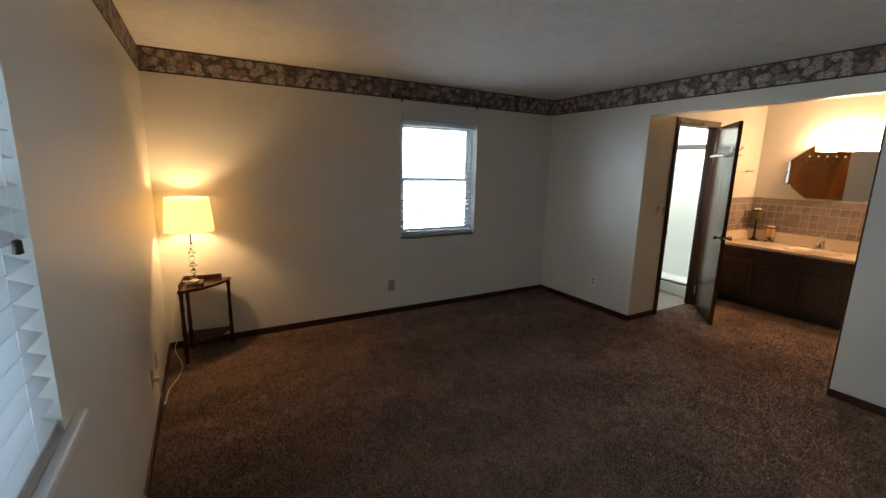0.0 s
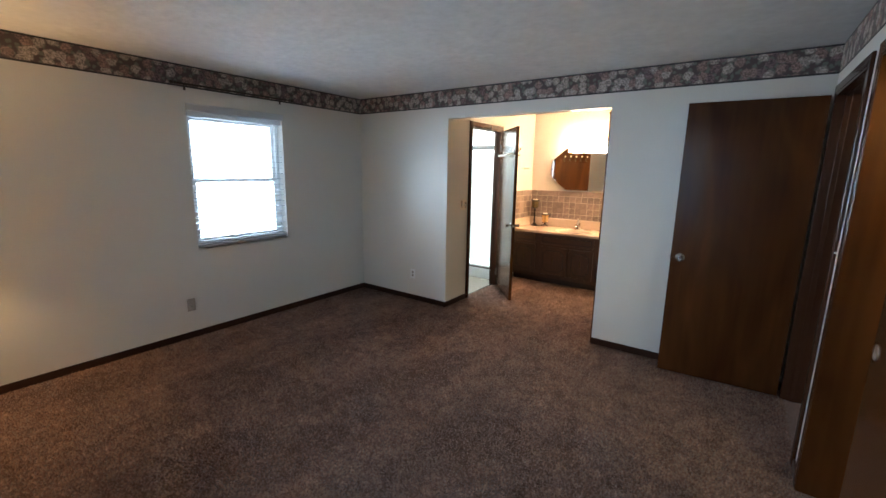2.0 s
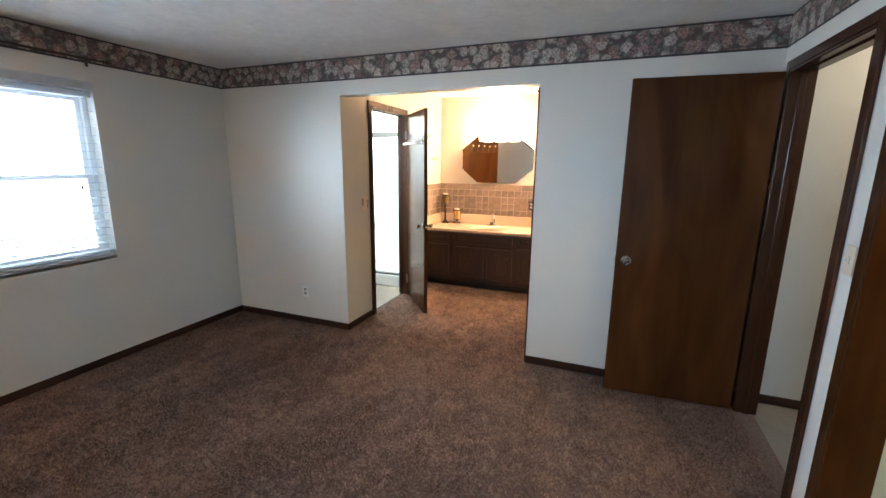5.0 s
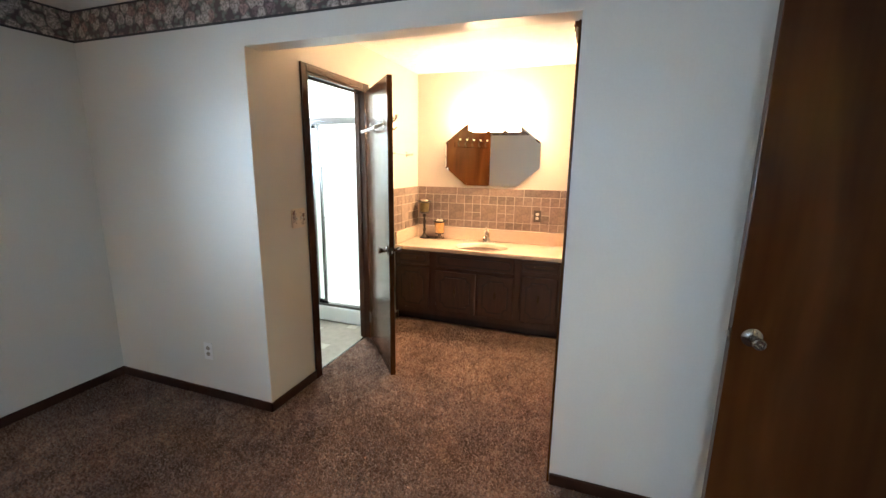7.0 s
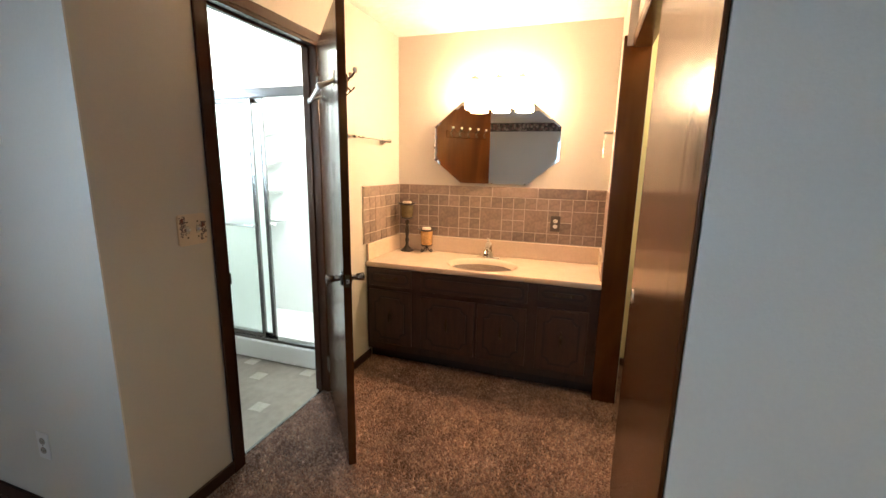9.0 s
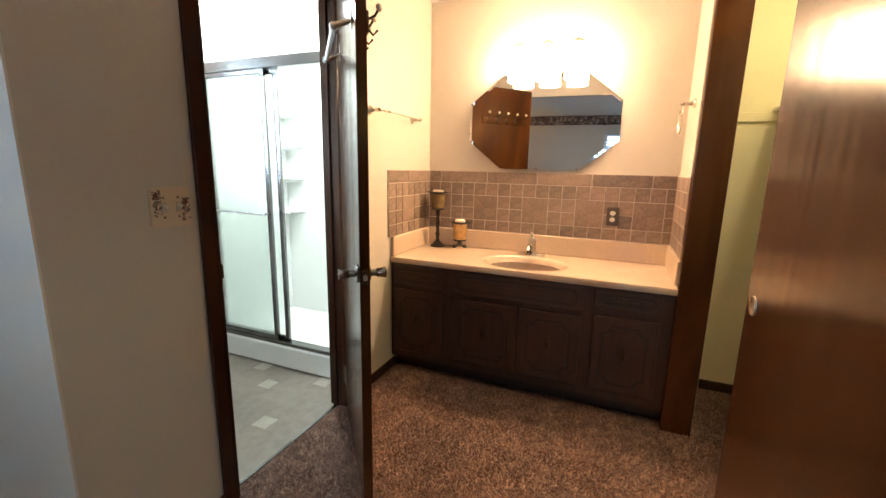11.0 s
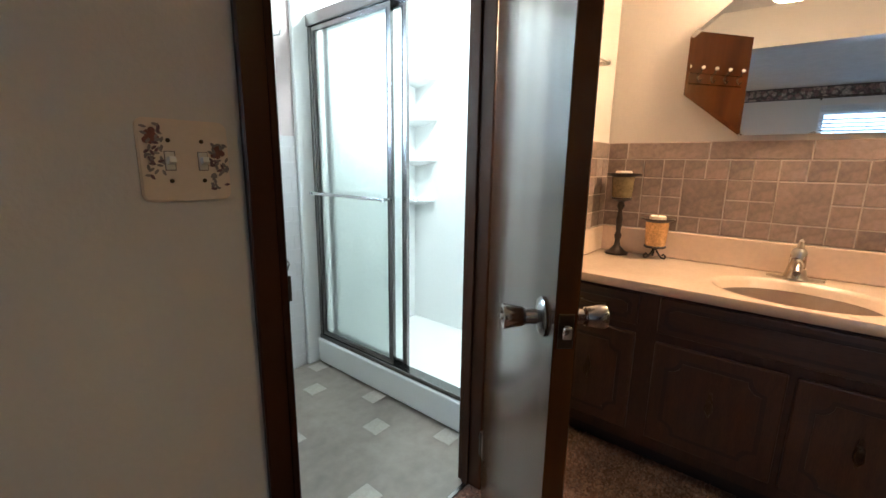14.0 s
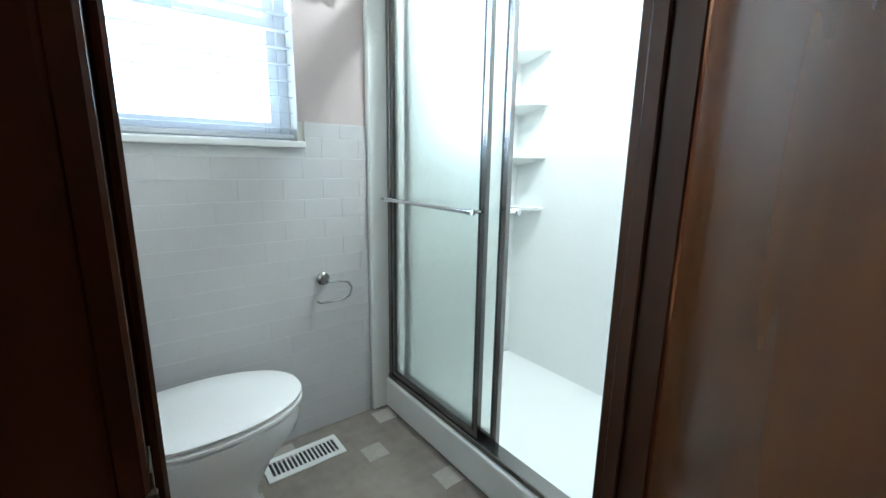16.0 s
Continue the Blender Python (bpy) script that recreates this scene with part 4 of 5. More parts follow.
# ---- vanity ----
FX = 5.712     # face of the cabinet
van = empty("vanity_cabinet", pose(FX, 2.0, 0), "dark oak vanity cabinet with raised panel doors", "cabinet")
part("body", slab("x", 0.018, 0.53, -0.803, 0.787, 0.085, 0.7085, ()), CABINET, van)
part("toe_kick", cube(0.06, 0.5, -0.803, 0.787, 0.0, 0.085), RECESS_DARK, van)
gaps = [(0.435, 0.765, 0.14, 0.545), (-0.02, 0.365, 0.14, 0.53), (-0.365, -0.04, 0.14, 0.53), (-0.74, -0.43, 0.14, 0.555),
        (0.435, 0.765, 0.575, 0.70), (-0.365, 0.365, 0.565, 0.70), (-0.74, -0.43, 0.60, 0.70)]
part("face_frame", slab("x", 0.0, 0.018, -0.803, 0.787, 0.085, 0.7085, tuple((a + 0.012, b - 0.012, c + 0.012, d - 0.012) for a, b, c, d in gaps)), CABINET, van)


def raised_panel(y0, y1, z0, z1, arch):
    """A lipped front with a routed line round a raised field; the field's top corners step in where arched."""
    e0 = part("door" if arch else "drawer_front", cube(-0.019, 0.001, y0, y1, z0, z1, 0.006, 2), CABINET if arch else CABINET_H, van)
    w, h = y1 - y0, z1 - z0
    i = 0.042 if arch else 0.022
    c = min(0.045, w * 0.2) if arch else 0.016
    a0, a1, b0, b1 = y0 + i, y1 - i, z0 + i, z1 - i
    out = []
    for (cy, cz), (sy, sz) in (((a0, b0), (1, 1)), ((a1, b0), (-1, 1)), ((a1, b1), (-1, -1)), ((a0, b1), (1, -1))):
        arc = [(cy + sy * c * math.cos(t), cz + sz * c * math.sin(t)) for t in (math.pi / 2 * k / 5 for k in range(6))]
        if (sy > 0) == (sz > 0):
            arc = arc[::-1]
        out += arc
    gm = Matrix(((0, 0, -1, 0), (1, 0, 0, 0), (0, 1, 0, 0), (0, 0, 0, 1)))
    # a flat strip, not cut in: the groove's depth is put into its colour
    part("routed_line", prism(bmesh.new(), out, 0.0188, 0.0195, gm), RECESS_DARK, e0)
    cy, cz = (a0 + a1) / 2, (b0 + b1) / 2
    inner = [(cy + (y - cy) * (1 - 0.014 / (w / 2 - i)), cz + (zz - cz) * (1 - 0.014 / (h / 2 - i))) for y, zz in out]
    part("raised_field", prism(bmesh.new(), inner, 0.019, 0.0225, gm), CABINET if arch else CABINET_H, e0)
    return e0


def pull(door, y, z, drop):
    if drop:
        bm = lathe(bmesh.new(), [(0, 0.0), (0.011, 0.0), (0.012, 0.003), (0.005, 0.006), (0.005, 0.014), (0.009, 0.018), (0, 0.022)], 12, pose(-0.0225, y, z, 0, -90))
        o = [(0.010 * math.cos(t) * (1 + 0.5 * math.cos(4 * t) * 0.4), 0.050 * math.sin(t) * (1 + 0.18 * math.cos(6 * t))) for t in (2 * math.pi * k / 28 for k in range(28))]
        prism(bm, o, 0.0, 0.003, pose(-0.0225, y, z - 0.015, 90, 0, -90))
        tube(bm, [(-0.036, y - 0.008, z), (-0.038, y - 0.011, z - 0.03), (-0.037, y, z - 0.05), (-0.038, y + 0.011, z - 0.03), (-0.036, y + 0.008, z)], 0.003, 6)
        part("handle", bm, BRASS, door, "antique brass drop pull", True)
    else:
        bm = tube(bmesh.new(), [(-0.0225, y - 0.045, z), (-0.042, y - 0.042, z), (-0.044, y, z - 0.004), (-0.042, y + 0.042, z), (-0.0225, y + 0.045, z)], 0.0045, 8)
        for s in (-1, 1):
            box(bm, -0.0245, -0.0223, y + s * 0.05 - 0.014, y + s * 0.05 + 0.014, z - 0.011, z + 0.011, 0.001)
        part("handle", bm, BRASS, door, "antique brass bail pull", True)


for k, g in enumerate(gaps):
    d = raised_panel(*g, k < 4)
    if k < 4:
        pull(d, (g[0] + g[1]) / 2, (g[2] + g[3]) / 2 + 0.03, True)
    elif k != 5:
        pull(d, (g[0] + g[1]) / 2, (g[2] + g[3]) / 2, False)

# counter with a moulded oval basin
top = empty("countertop", pose(5.915, 1.99, 0.745), "beige cultured marble counter with moulded oval basin", "countertop")


def counter_mesh():
    bm = bmesh.new()
    x0, x1, y0, y1 = 5.69 - 5.915, 6.249 - 5.915, 1.195 - 1.99, 2.787 - 1.99
    n = 64
    rings = []

    def ring(fn, z):
        rings.append([bm.verts.new((*fn(2 * math.pi * i / n), z)) for i in range(n)])

    def rect(t, inset=0.0):
        c, s = math.cos(t), math.sin(t)
        xs = (x1 - inset if c > 0 else x0 + inset)
        ys = (y1 - inset if s > 0 else y0 + inset)
        k = min(abs(xs / c) if abs(c) > 1e-6 else 1e9, abs(ys / s) if abs(s) > 1e-6 else 1e9)
        return (c * k, s * k)

    def oval(a, b):
        return lambda t: (a * math.cos(t), b * math.sin(t))
    # even spacing round the rectangle by angle, with the corners pinned
    angs = [2 * math.pi * i / n for i in range(n)]
    for cx, cy in ((x1, y1), (x0, y1), (x0, y0), (x1, y0)):
        a = math.atan2(cy, cx) % (2 * math.pi)
        j = min(range(n), key=lambda i: abs(angs[i] - a))
        angs[j] = a

    def ring_r(z, inset):
        rings.append([bm.verts.new((*rect(t, inset), z)) for t in angs])
    ring_r(-0.036, 0.004)
    ring_r(-0.030, 0.0)
    ring_r(-0.006, 0.0)
    ring_r(-0.001, 0.003)
    ring_r(0.0, 0.010)

    def ring_o(a, b, z):
        rings.append([bm.verts.new((a * math.cos(t), b * math.sin(t), z)) for t in angs])
    ring_o(0.208, 0.275, 0.0)
    ring_o(0.194, 0.256, 0.0012)
    ring_o(0.187, 0.247, -0.001)
    ring_o(0.177, 0.235, -0.014)
    ring_o(0.160, 0.214, -0.055)
    ring_o(0.120, 0.165, -0.105)
    ring_o(0.060, 0.080, -0.130)
    ring_o(0.020, 0.022, -0.136)
    for a, b in zip(rings, rings[1:]):
        for i in range(n):
            j = (i + 1) % n
            bm.faces.new((a[i], a[j], b[j], b[i]))
    bm.faces.new(rings[-1])
    return bm


part("slab", counter_mesh(), MARBLE, top, smooth=True)
part("drain", lathe(bmesh.new(), [(0, 0.003), (0.018, 0.002), (0.021, 0), (0.021, -0.003)], 20, pose(0, 0, -0.136)), CHROME, top, smooth=True)
part("back_upstand", cube(6.229 - 5.915, 6.2505 - 5.915, -0.794, 0.795, 0.001, 0.124, 0.005, 2), MARBLE, top)
part("side_upstand", cube(5.70 - 5.915, 6.228 - 5.915, 0.776, 0.7965, 0.001, 0.124, 0.005, 2), MARBLE, top)
part("side_upstand", cube(5.752 - 5.915, 6.228 - 5.915, -0.7955, -0.775, 0.001, 0.124, 0.005, 2), MARBLE, top)

fa = empty("faucet", pose(6.15, 1.998, 0.7455), "brushed nickel single-lever faucet with a spread foot plate", "faucet")
o = [(0.026 * math.sin(t) * (1.0 - 0.35 * abs(math.cos(t))), 0.088 * math.cos(t)) for t in (2 * math.pi * k / 32 for k in range(32))]
part("foot_plate", prism(bmesh.new(), o, 0, 0.010), NICKEL, fa)
part("column", lathe(bmesh.new(), [(0.040, 0.008), (0.034, 0.02), (0.027, 0.05), (0.025, 0.095), (0.024, 0.108), (0.016, 0.120), (0, 0.124)], 24), NICKEL, fa, smooth=True)
part("spout", tube(bmesh.new(), [(-0.012, 0, 0.055), (-0.05, 0, 0.072), (-0.09, 0, 0.066), (-0.115, 0, 0.045)], [0.017, 0.015, 0.0135, 0.012], 14), NICKEL, fa, smooth=True)
part("lever", tube(bmesh.new(), [(0.004, 0, 0.116), (-0.012, 0, 0.138), (-0.045, 0, 0.158)], [0.012, 0.009, 0.006], 12), NICKEL, fa, smooth=True)

# candle holders
def candle(m, stem, glass_h, r, glass_mat, label):
    e = empty("candle_holder", m, label, "candle holder")
    if stem:
        prof = [(0, 0), (0.045, 0), (0.046, 0.006), (0.030, 0.014), (0.013, 0.032), (0.010, 0.05), (0.015, 0.07), (0.009, 0.085), (0.014, 0.13), (0.008, 0.165), (0.016, 0.18), (0.010, 0.195), (0.040, 0.205), (0.042, 0.212), (0, 0.212)]
        part("stand", lathe(bmesh.new(), [(1.15 * q, 1.29 * zz) for q, zz in prof], 24), BRONZE, e, "dark bronze turned stem", True)
        z = 0.2735
    else:
        bm = lathe(bmesh.new(), [(0, 0.052), (0.044, 0.052), (0.048, 0.057), (0.044, 0.062), (0, 0.062)], 24)
        for k in range(3):
            a = radians(120 * k + 20)
            ca, sa = math.cos(a), math.sin(a)
            pts = [(q * ca, q * sa, zz) for q, zz in ((0.004, 0.05), (0.014, 0.030), (0.034, 0.008), (0.048, 0.006), (0.052, 0.018), (0.042, 0.026), (0.036, 0.019))]
            tube(bm, pts, 0.0045, 8)
        part("stand", bm, BRONZE, e, "dark scrolled iron feet", True)
        z = 0.062
    prof = [(0, z), (r * 0.80, z), (r * 0.86, z + 0.004), (r * 0.98, z + glass_h - 0.01), (r * 0.95, z + glass_h - 0.01), (r * 0.82, z + 0.008), (0, z + 0.008)]
    part("glass_cup", lathe(bmesh.new(), prof, 28), glass_mat, e, smooth=True)
    zt = z + glass_h - 0.01
    part("rim", lathe(bmesh.new(), [(r * 0.97, zt - 0.006), (r * 1.44, zt + 0.007), (r * 1.46, zt + 0.011), (r * 0.94, zt + 0.002), (r * 0.97, zt - 0.006)], 28), BRONZE, e, "flared dark metal rim", True)
    part("candle", lathe(bmesh.new(), [(0, z + 0.009), (r * 0.70, z + 0.009), (r * 0.70, zt + 0.018), (r * 0.62, zt + 0.022), (0, zt + 0.014)], 20), WAX, e, "ivory wax candle", True)
    part("wick", tube(bmesh.new(), [(0, 0, zt + 0.012), (0.001, 0, zt + 0.026)], 0.001, 5), BLACK, e)
    return e


candle(pose(6.165, 2.672, 0.7455), True, 0.112, 0.052, OLIVE, "tall bronze candle holder with smoky glass cup")
candle(pose(6.17, 2.505, 0.7455), False, 0.125, 0.050, AMBER, "short scroll-footed candle holder with amber crackle glass")

# octagonal mirror
mi = empty("wall_mirror", pose(6.2525, 2.006, 1.592, 0, 0, 2.1), "frameless octagonal wall mirror with bright slanted edges", "mirror")


def octagon(w, h, cy, cz):
    return [(-w, -h + cz), (-w + cy, -h), (w - cy, -h), (w, -h + cz), (w, h - cz), (w - cy, h), (-w + cy, h), (-w, h - cz)]


gm = Matrix(((0, 0, -1, 0), (1, 0, 0, 0), (0, 1, 0, 0), (0, 0, 0, 1)))
bm = bmesh.new()
lo = [bm.verts.new(gm @ Vector((y, z, 0.0))) for y, z in octagon(0.470, 0.296, 0.219, 0.177)]
mid = [bm.verts.new(gm @ Vector((y, z, 0.003))) for y, z in octagon(0.470, 0.296, 0.219, 0.177)]
hi = [bm.verts.new(gm @ Vector((y, z, 0.0034))) for y, z in octagon(0.457, 0.283, 0.214, 0.172)]
bm.faces.new(hi)
bm.faces.new(lo[::-1])
for a, b in ((lo, mid), (mid, hi)):
    for i in range(8):
        bm.faces.new((a[i], a[(i + 1) % 8], b[(i + 1) % 8], b[i]))
part("mirror_glass", bm, MIRROR, mi)
for y in (0.245, 0.015, -0.24):
    part("mirror_clip", lathe(bmesh.new(), [(0, 0.012), (0.008, 0.011), (0.011, 0.006), (0.011, 0.0)], 12, pose(-0.0002, y, -0.299, 0, -90)), CRYSTAL, mi, "clear plastic mirror clip", True)

# three-light bar
vl = empty("vanity_light", pose(6.2695, 1.975, 2.03), "lit three-shade brushed nickel vanity light", "wall lamp")
bm = prism(bmesh.new(), [(0.16 * math.cos(t), 0.052 * math.sin(t)) for t in (2 * math.pi * k / 28 for k in range(28))], 0.0, 0.02, gm @ pose(0, -0.10, 0))
part("back_plate", bm, NICKEL, vl)
part("cross_bar", tube(bmesh.new(), [(-0.05, -0.27, -0.10), (-0.05, -0.262, -0.06), (-0.045, -0.20, -0.045), (-0.045, 0, -0.05), (-0.045, 0.20, -0.045), (-0.05, 0.262, -0.06), (-0.05, 0.27, -0.10)], 0.007, 10), NICKEL, vl, smooth=True)
part("arm", tube(bmesh.new(), [(-0.015, 0, -0.03), (-0.03, 0, -0.04), (-0.045, 0, -0.05)], 0.010, 10), NICKEL, vl, smooth=True)
for y in (0.168, 0.0, -0.170):
    h = part("shade_holder", lathe(bmesh.new(), [(0, 0.026), (0.006, 0.024), (0.008, 0.02), (0.010, 0.016), (0.030, 0.008), (0.034, -0.012), (0.0, -0.012)], 20, pose(-0.118, y, 0.0)), NICKEL, vl, smooth=True)
    prof = [(0.034, -0.01), (0.056, -0.03), (0.063, -0.08), (0.064, -0.195), (0.066, -0.205), (0.063, -0.205), (0.060, -0.195), (0.059, -0.08), (0.052, -0.033), (0.03, -0.014)]
    part("glass_shade", lathe(bmesh.new(), prof, 28, pose(-0.118, y, 0.0)), LIT_GLASS, h, "glowing frosted glass shade", True)

# towel bar and ring
tb = empty("towel_bar", pose(5.735, 2.79, 1.594), "thin brushed nickel towel bar on the alcove wall", "towel bar")
part("bar", tube(bmesh.new(), [(-0.255, -0.062, 0), (0.255, -0.062, 0)], 0.0055, 10), NICKEL, tb, smooth=True)
for x in (-0.25, 0.25):
    prof = [(0, 0.0), (0.024, 0.0), (0.025, 0.006), (0.014, 0.014), (0.009, 0.03), (0.012, 0.045), (0.012, 0.066), (0.006, 0.074), (0, 0.075)]
    part("post", lathe(bmesh.new(), prof, 18, pose(x, -0.0005, 0, 90)), NICKEL, tb, smooth=True)
tr = empty("towel_ring", pose(6.015, 1.19, 1.643), "brushed nickel towel ring on the alcove wall", "towel ring")
prof = [(0, 0.0), (0.024, 0.0), (0.025, 0.006), (0.014, 0.014), (0.009, 0.03), (0.013, 0.045), (0.011, 0.066), (0, 0.07)]
part("post", lathe(bmesh.new(), prof, 18, pose(0, 0.0005, 0, -90)), NICKEL, tr, smooth=True)
part("ring", tube(bmesh.new(), [(0.072 * math.sin(t), 0.058, -0.078 + 0.072 * math.cos(t)) for t in (2 * math.pi * k / 32 for k in range(4, 30))], 0.005, 9), NICKEL, tr, smooth=True)

# ---- bathroom ----
sh = empty("shower_pan", pose(5.398, 3.5, 0), "white acrylic shower pan with a raised curb", "shower")
part("tray", cube(0.075, 0.838, -0.596, 0.588, 0.0, 0.055, 0.004), ACRYLIC, sh)
part("curb", cube(0.0, 0.085, -0.618, 0.590, 0.0, 0.145, 0.010, 3), ACRYLIC, sh)
sw = empty("shower_surround", pose(5.398, 3.5, 0), "white acrylic shower wall panels with corner shelves", "shower")
part("back_panel", cube(0.838, 0.871, -0.619, 0.609, 0.04, 2.10, 0.004), ACRYLIC, sw)
part("side_panel", cube(0.03, 0.838, 0.588, 0.609, 0.056, 2.10, 0.004), ACRYLIC, sw)
part("side_panel", cube(0.03, 0.838, -0.619, -0.598, 0.056, 2.10, 0.004), ACRYLIC, sw)
part("edge_flange", cube(-0.070, 0.029, 0.580, 0.609, 0.0, H - 0.002, 0.006), ACRYLIC, sw)
for z in (0.928, 1.193, 1.453, 1.708):
    bm = bmesh.new()
    n = 12
    rim = [(-0.125 * math.cos(t) ** 1.1 if math.cos(t) > 0 else 0.0, -0.195 * math.sin(t) ** 1.1) for t in (math.pi / 2 * k / n for k in range(n + 1))]
    up = [bm.verts.new((0.839, 0.589, z))] + [bm.verts.new((0.839 + x, 0.589 + y, z)) for x, y in rim]
    mid_r = [bm.verts.new((0.839, 0.589, z - 0.014))] + [bm.verts.new((0.839 + x, 0.589 + y, z - 0.014)) for x, y in rim]
    bm.faces.new(up)
    steps = [up, mid_r]
    for q, d in ((0.86, 0.020), (0.6, 0.034), (0.3, 0.044), (0.05, 0.050)):
        steps.append([bm.verts.new((0.839, 0.589, z - d))] + [bm.verts.new((0.839 + x * q, 0.589 + y * q, z - d)) for x, y in rim])
    for p, o in zip(steps, steps[1:]):
        for i in range(1, n + 1):
            bm.faces.new((p[i], p[i + 1], o[i + 1], o[i]))
    part("corner_shelf", bm, ACRYLIC, sw, smooth=True)

se = empty("shower_enclosure", pose(5.438, 3.5, 0), "aluminium framed sliding shower doors with rain glass, slid open", "shower door")
part("header_rail", cube(-0.035, 0.035, -0.60, 0.578, 1.835, 1.895, 0.004), ALU, se)
part("bottom_track", cube(-0.030, 0.030, -0.60, 0.578, 0.1455, 0.170, 0.003), ALU, se)
part("wall_jamb", cube(-0.026, 0.026, 0.552, 0.578, 0.17, 1.835, 0.003), ALU, se)
part("wall_jamb", cube(-0.026, 0.026, -0.60, -0.574, 0.17, 1.835, 0.003), ALU, se)


def shower_panel(x, y0, y1, bar_x):
    z0, z1, f = 0.172, 1.833, 0.028
    p = part("sliding_panel", slab("x", x - 0.009, x + 0.009, y0, y1, z0, z1, ((y0 + f, y1 - f, z0 + f, z1 - f),)), ALU, se, "aluminium framed glass panel")
    g = part("glass", cube(x - 0.003, x + 0.003, y0 + f - 0.004, y1 - f + 0.004, z0 + f - 0.004, z1 - f + 0.004), OBSCURE, p, "rain-patterned obscure glass")
    g.visible_shadow = False
    bm = slab("x", x - 0.0105, x - 0.0092, y0 + f - 0.006, y1 - f + 0.006, z0 + f - 0.006, z1 - f + 0.006, ((y0 + f, y1 - f, z0 + f, z1 - f),))
    part("gasket", bm, GASKET, p)
    b = tube(bmesh.new(), [(bar_x, y0 + 0.03, 0.997), (bar_x, y1 - 0.03, 0.997)], 0.008, 12)
    for y in (y0 + 0.014, y1 - 0.014):
        tube(b, [(x - 0.009 if bar_x < x else x + 0.009, y, 0.997), (bar_x, y, 0.997)], 0.006, 10)
        lathe(b, [(0, -0.012), (0.011, -0.010), (0.011, 0.010), (0, 0.012)], 12, pose(bar_x, y, 0.997, 90))
    part("towel_bar", b, CHROME, p, "chrome towel bar", True)


shower_panel(-0.013, -0.036, 0.548, -0.07)
shower_panel(0.013, -0.105, 0.480, 0.07)

# toilet
to = empty("toilet", pose(4.145, 3.81, 0), "white two-piece toilet with the lid closed", "toilet")


def egg(cx, a_front, a_back, b, n=40):
    pts = []
    for k in range(n):
        t = 2 * math.pi * k / n
        c = math.cos(t)
        q = math.copysign(abs(math.sin(t)) ** 0.85, math.sin(t))
        pts.append((cx + (a_front if c > 0 else a_back) * math.copysign(abs(c) ** 0.92, c), b * q * (1 - 0.06 * max(c, 0) ** 2)))
    return pts


def loft(bm, loops):
    rings = [[bm.verts.new((x, y, z)) for x, y in o] for o, z in loops]
    for a, b in zip(rings, rings[1:]):
        for i in range(len(a)):
            j = (i + 1) % len(a)
            bm.faces.new((a[i], a[j], b[j], b[i]))
    bm.faces.new(rings[0][::-1])
    bm.faces.new(rings[-1])
    return bm


part("bowl", loft(bmesh.new(), [(egg(0.38, 0.235, 0.26, 0.115), 0.0), (egg(0.38, 0.23, 0.26, 0.11), 0.03), (egg(0.40, 0.205, 0.26, 0.10), 0.10), (egg(0.42, 0.235, 0.27, 0.125), 0.20),
                                (egg(0.46, 0.275, 0.28, 0.165), 0.29), (egg(0.47, 0.282, 0.28, 0.182), 0.345), (egg(0.47, 0.282, 0.28, 0.184), 0.378), (egg(0.47, 0.27, 0.27, 0.17), 0.385)]), CERAMIC, to, smooth=True)
part("seat", loft(bmesh.new(), [(egg(0.475, 0.277, 0.25, 0.180), 0.386), (egg(0.475, 0.286, 0.255, 0.189), 0.391), (egg(0.475, 0.286, 0.255, 0.189), 0.400), (egg(0.475, 0.277, 0.25, 0.180), 0.404)]), SEAT, to, smooth=True)
part("lid", loft(bmesh.new(), [(egg(0.475, 0.262, 0.24, 0.168), 0.4045), (egg(0.475, 0.270, 0.245, 0.175), 0.4095), (egg(0.475, 0.284, 0.254, 0.187), 0.4115), (egg(0.475, 0.285, 0.255, 0.188), 0.420), (egg(0.475, 0.270, 0.245, 0.175), 0.427), (egg(0.475, 0.15, 0.15, 0.10), 0.430)]), SEAT, to, smooth=True)
for y in (-0.08, 0.08):
    part("seat_hinge", cube(0.215, 0.245, y - 0.02, y + 0.02, 0.386, 0.418, 0.005, 2), SEAT, to)
part("tank", cube(0.005, 0.20, -0.22, 0.22, 0.37, 0.74, 0.02, 3), CERAMIC, to, smooth=True)
part("tank_lid", cube(0.0, 0.21, -0.23, 0.23, 0.741, 0.775, 0.012, 3), CERAMIC, to, smooth=True)
part("flush_lever", tube(bmesh.new(), [(0.205, 0.16, 0.68), (0.218, 0.16, 0.68), (0.222, 0.12, 0.676), (0.222, 0.08, 0.67)], 0.005, 8), CHROME, to, smooth=True)

# floor register
fv = empty("floor_vent", pose(4.955, 3.957, 0.0), "white metal floor register with slots", "vent")
part("vent_frame", slab("z", 0.0, 0.005, -0.15, 0.15, -0.064, 0.064, tuple((-0.128 + i * 0.0165, -0.128 + i * 0.0165 + 0.011, -0.040, 0.040) for i in range(16))), WHITE, fv)
# flat black sheet: the shade inside the duct put in as colour
part("duct_dark", cube(-0.135, 0.135, -0.046, 0.046, -0.0008, 0.0006), BLACK, fv)

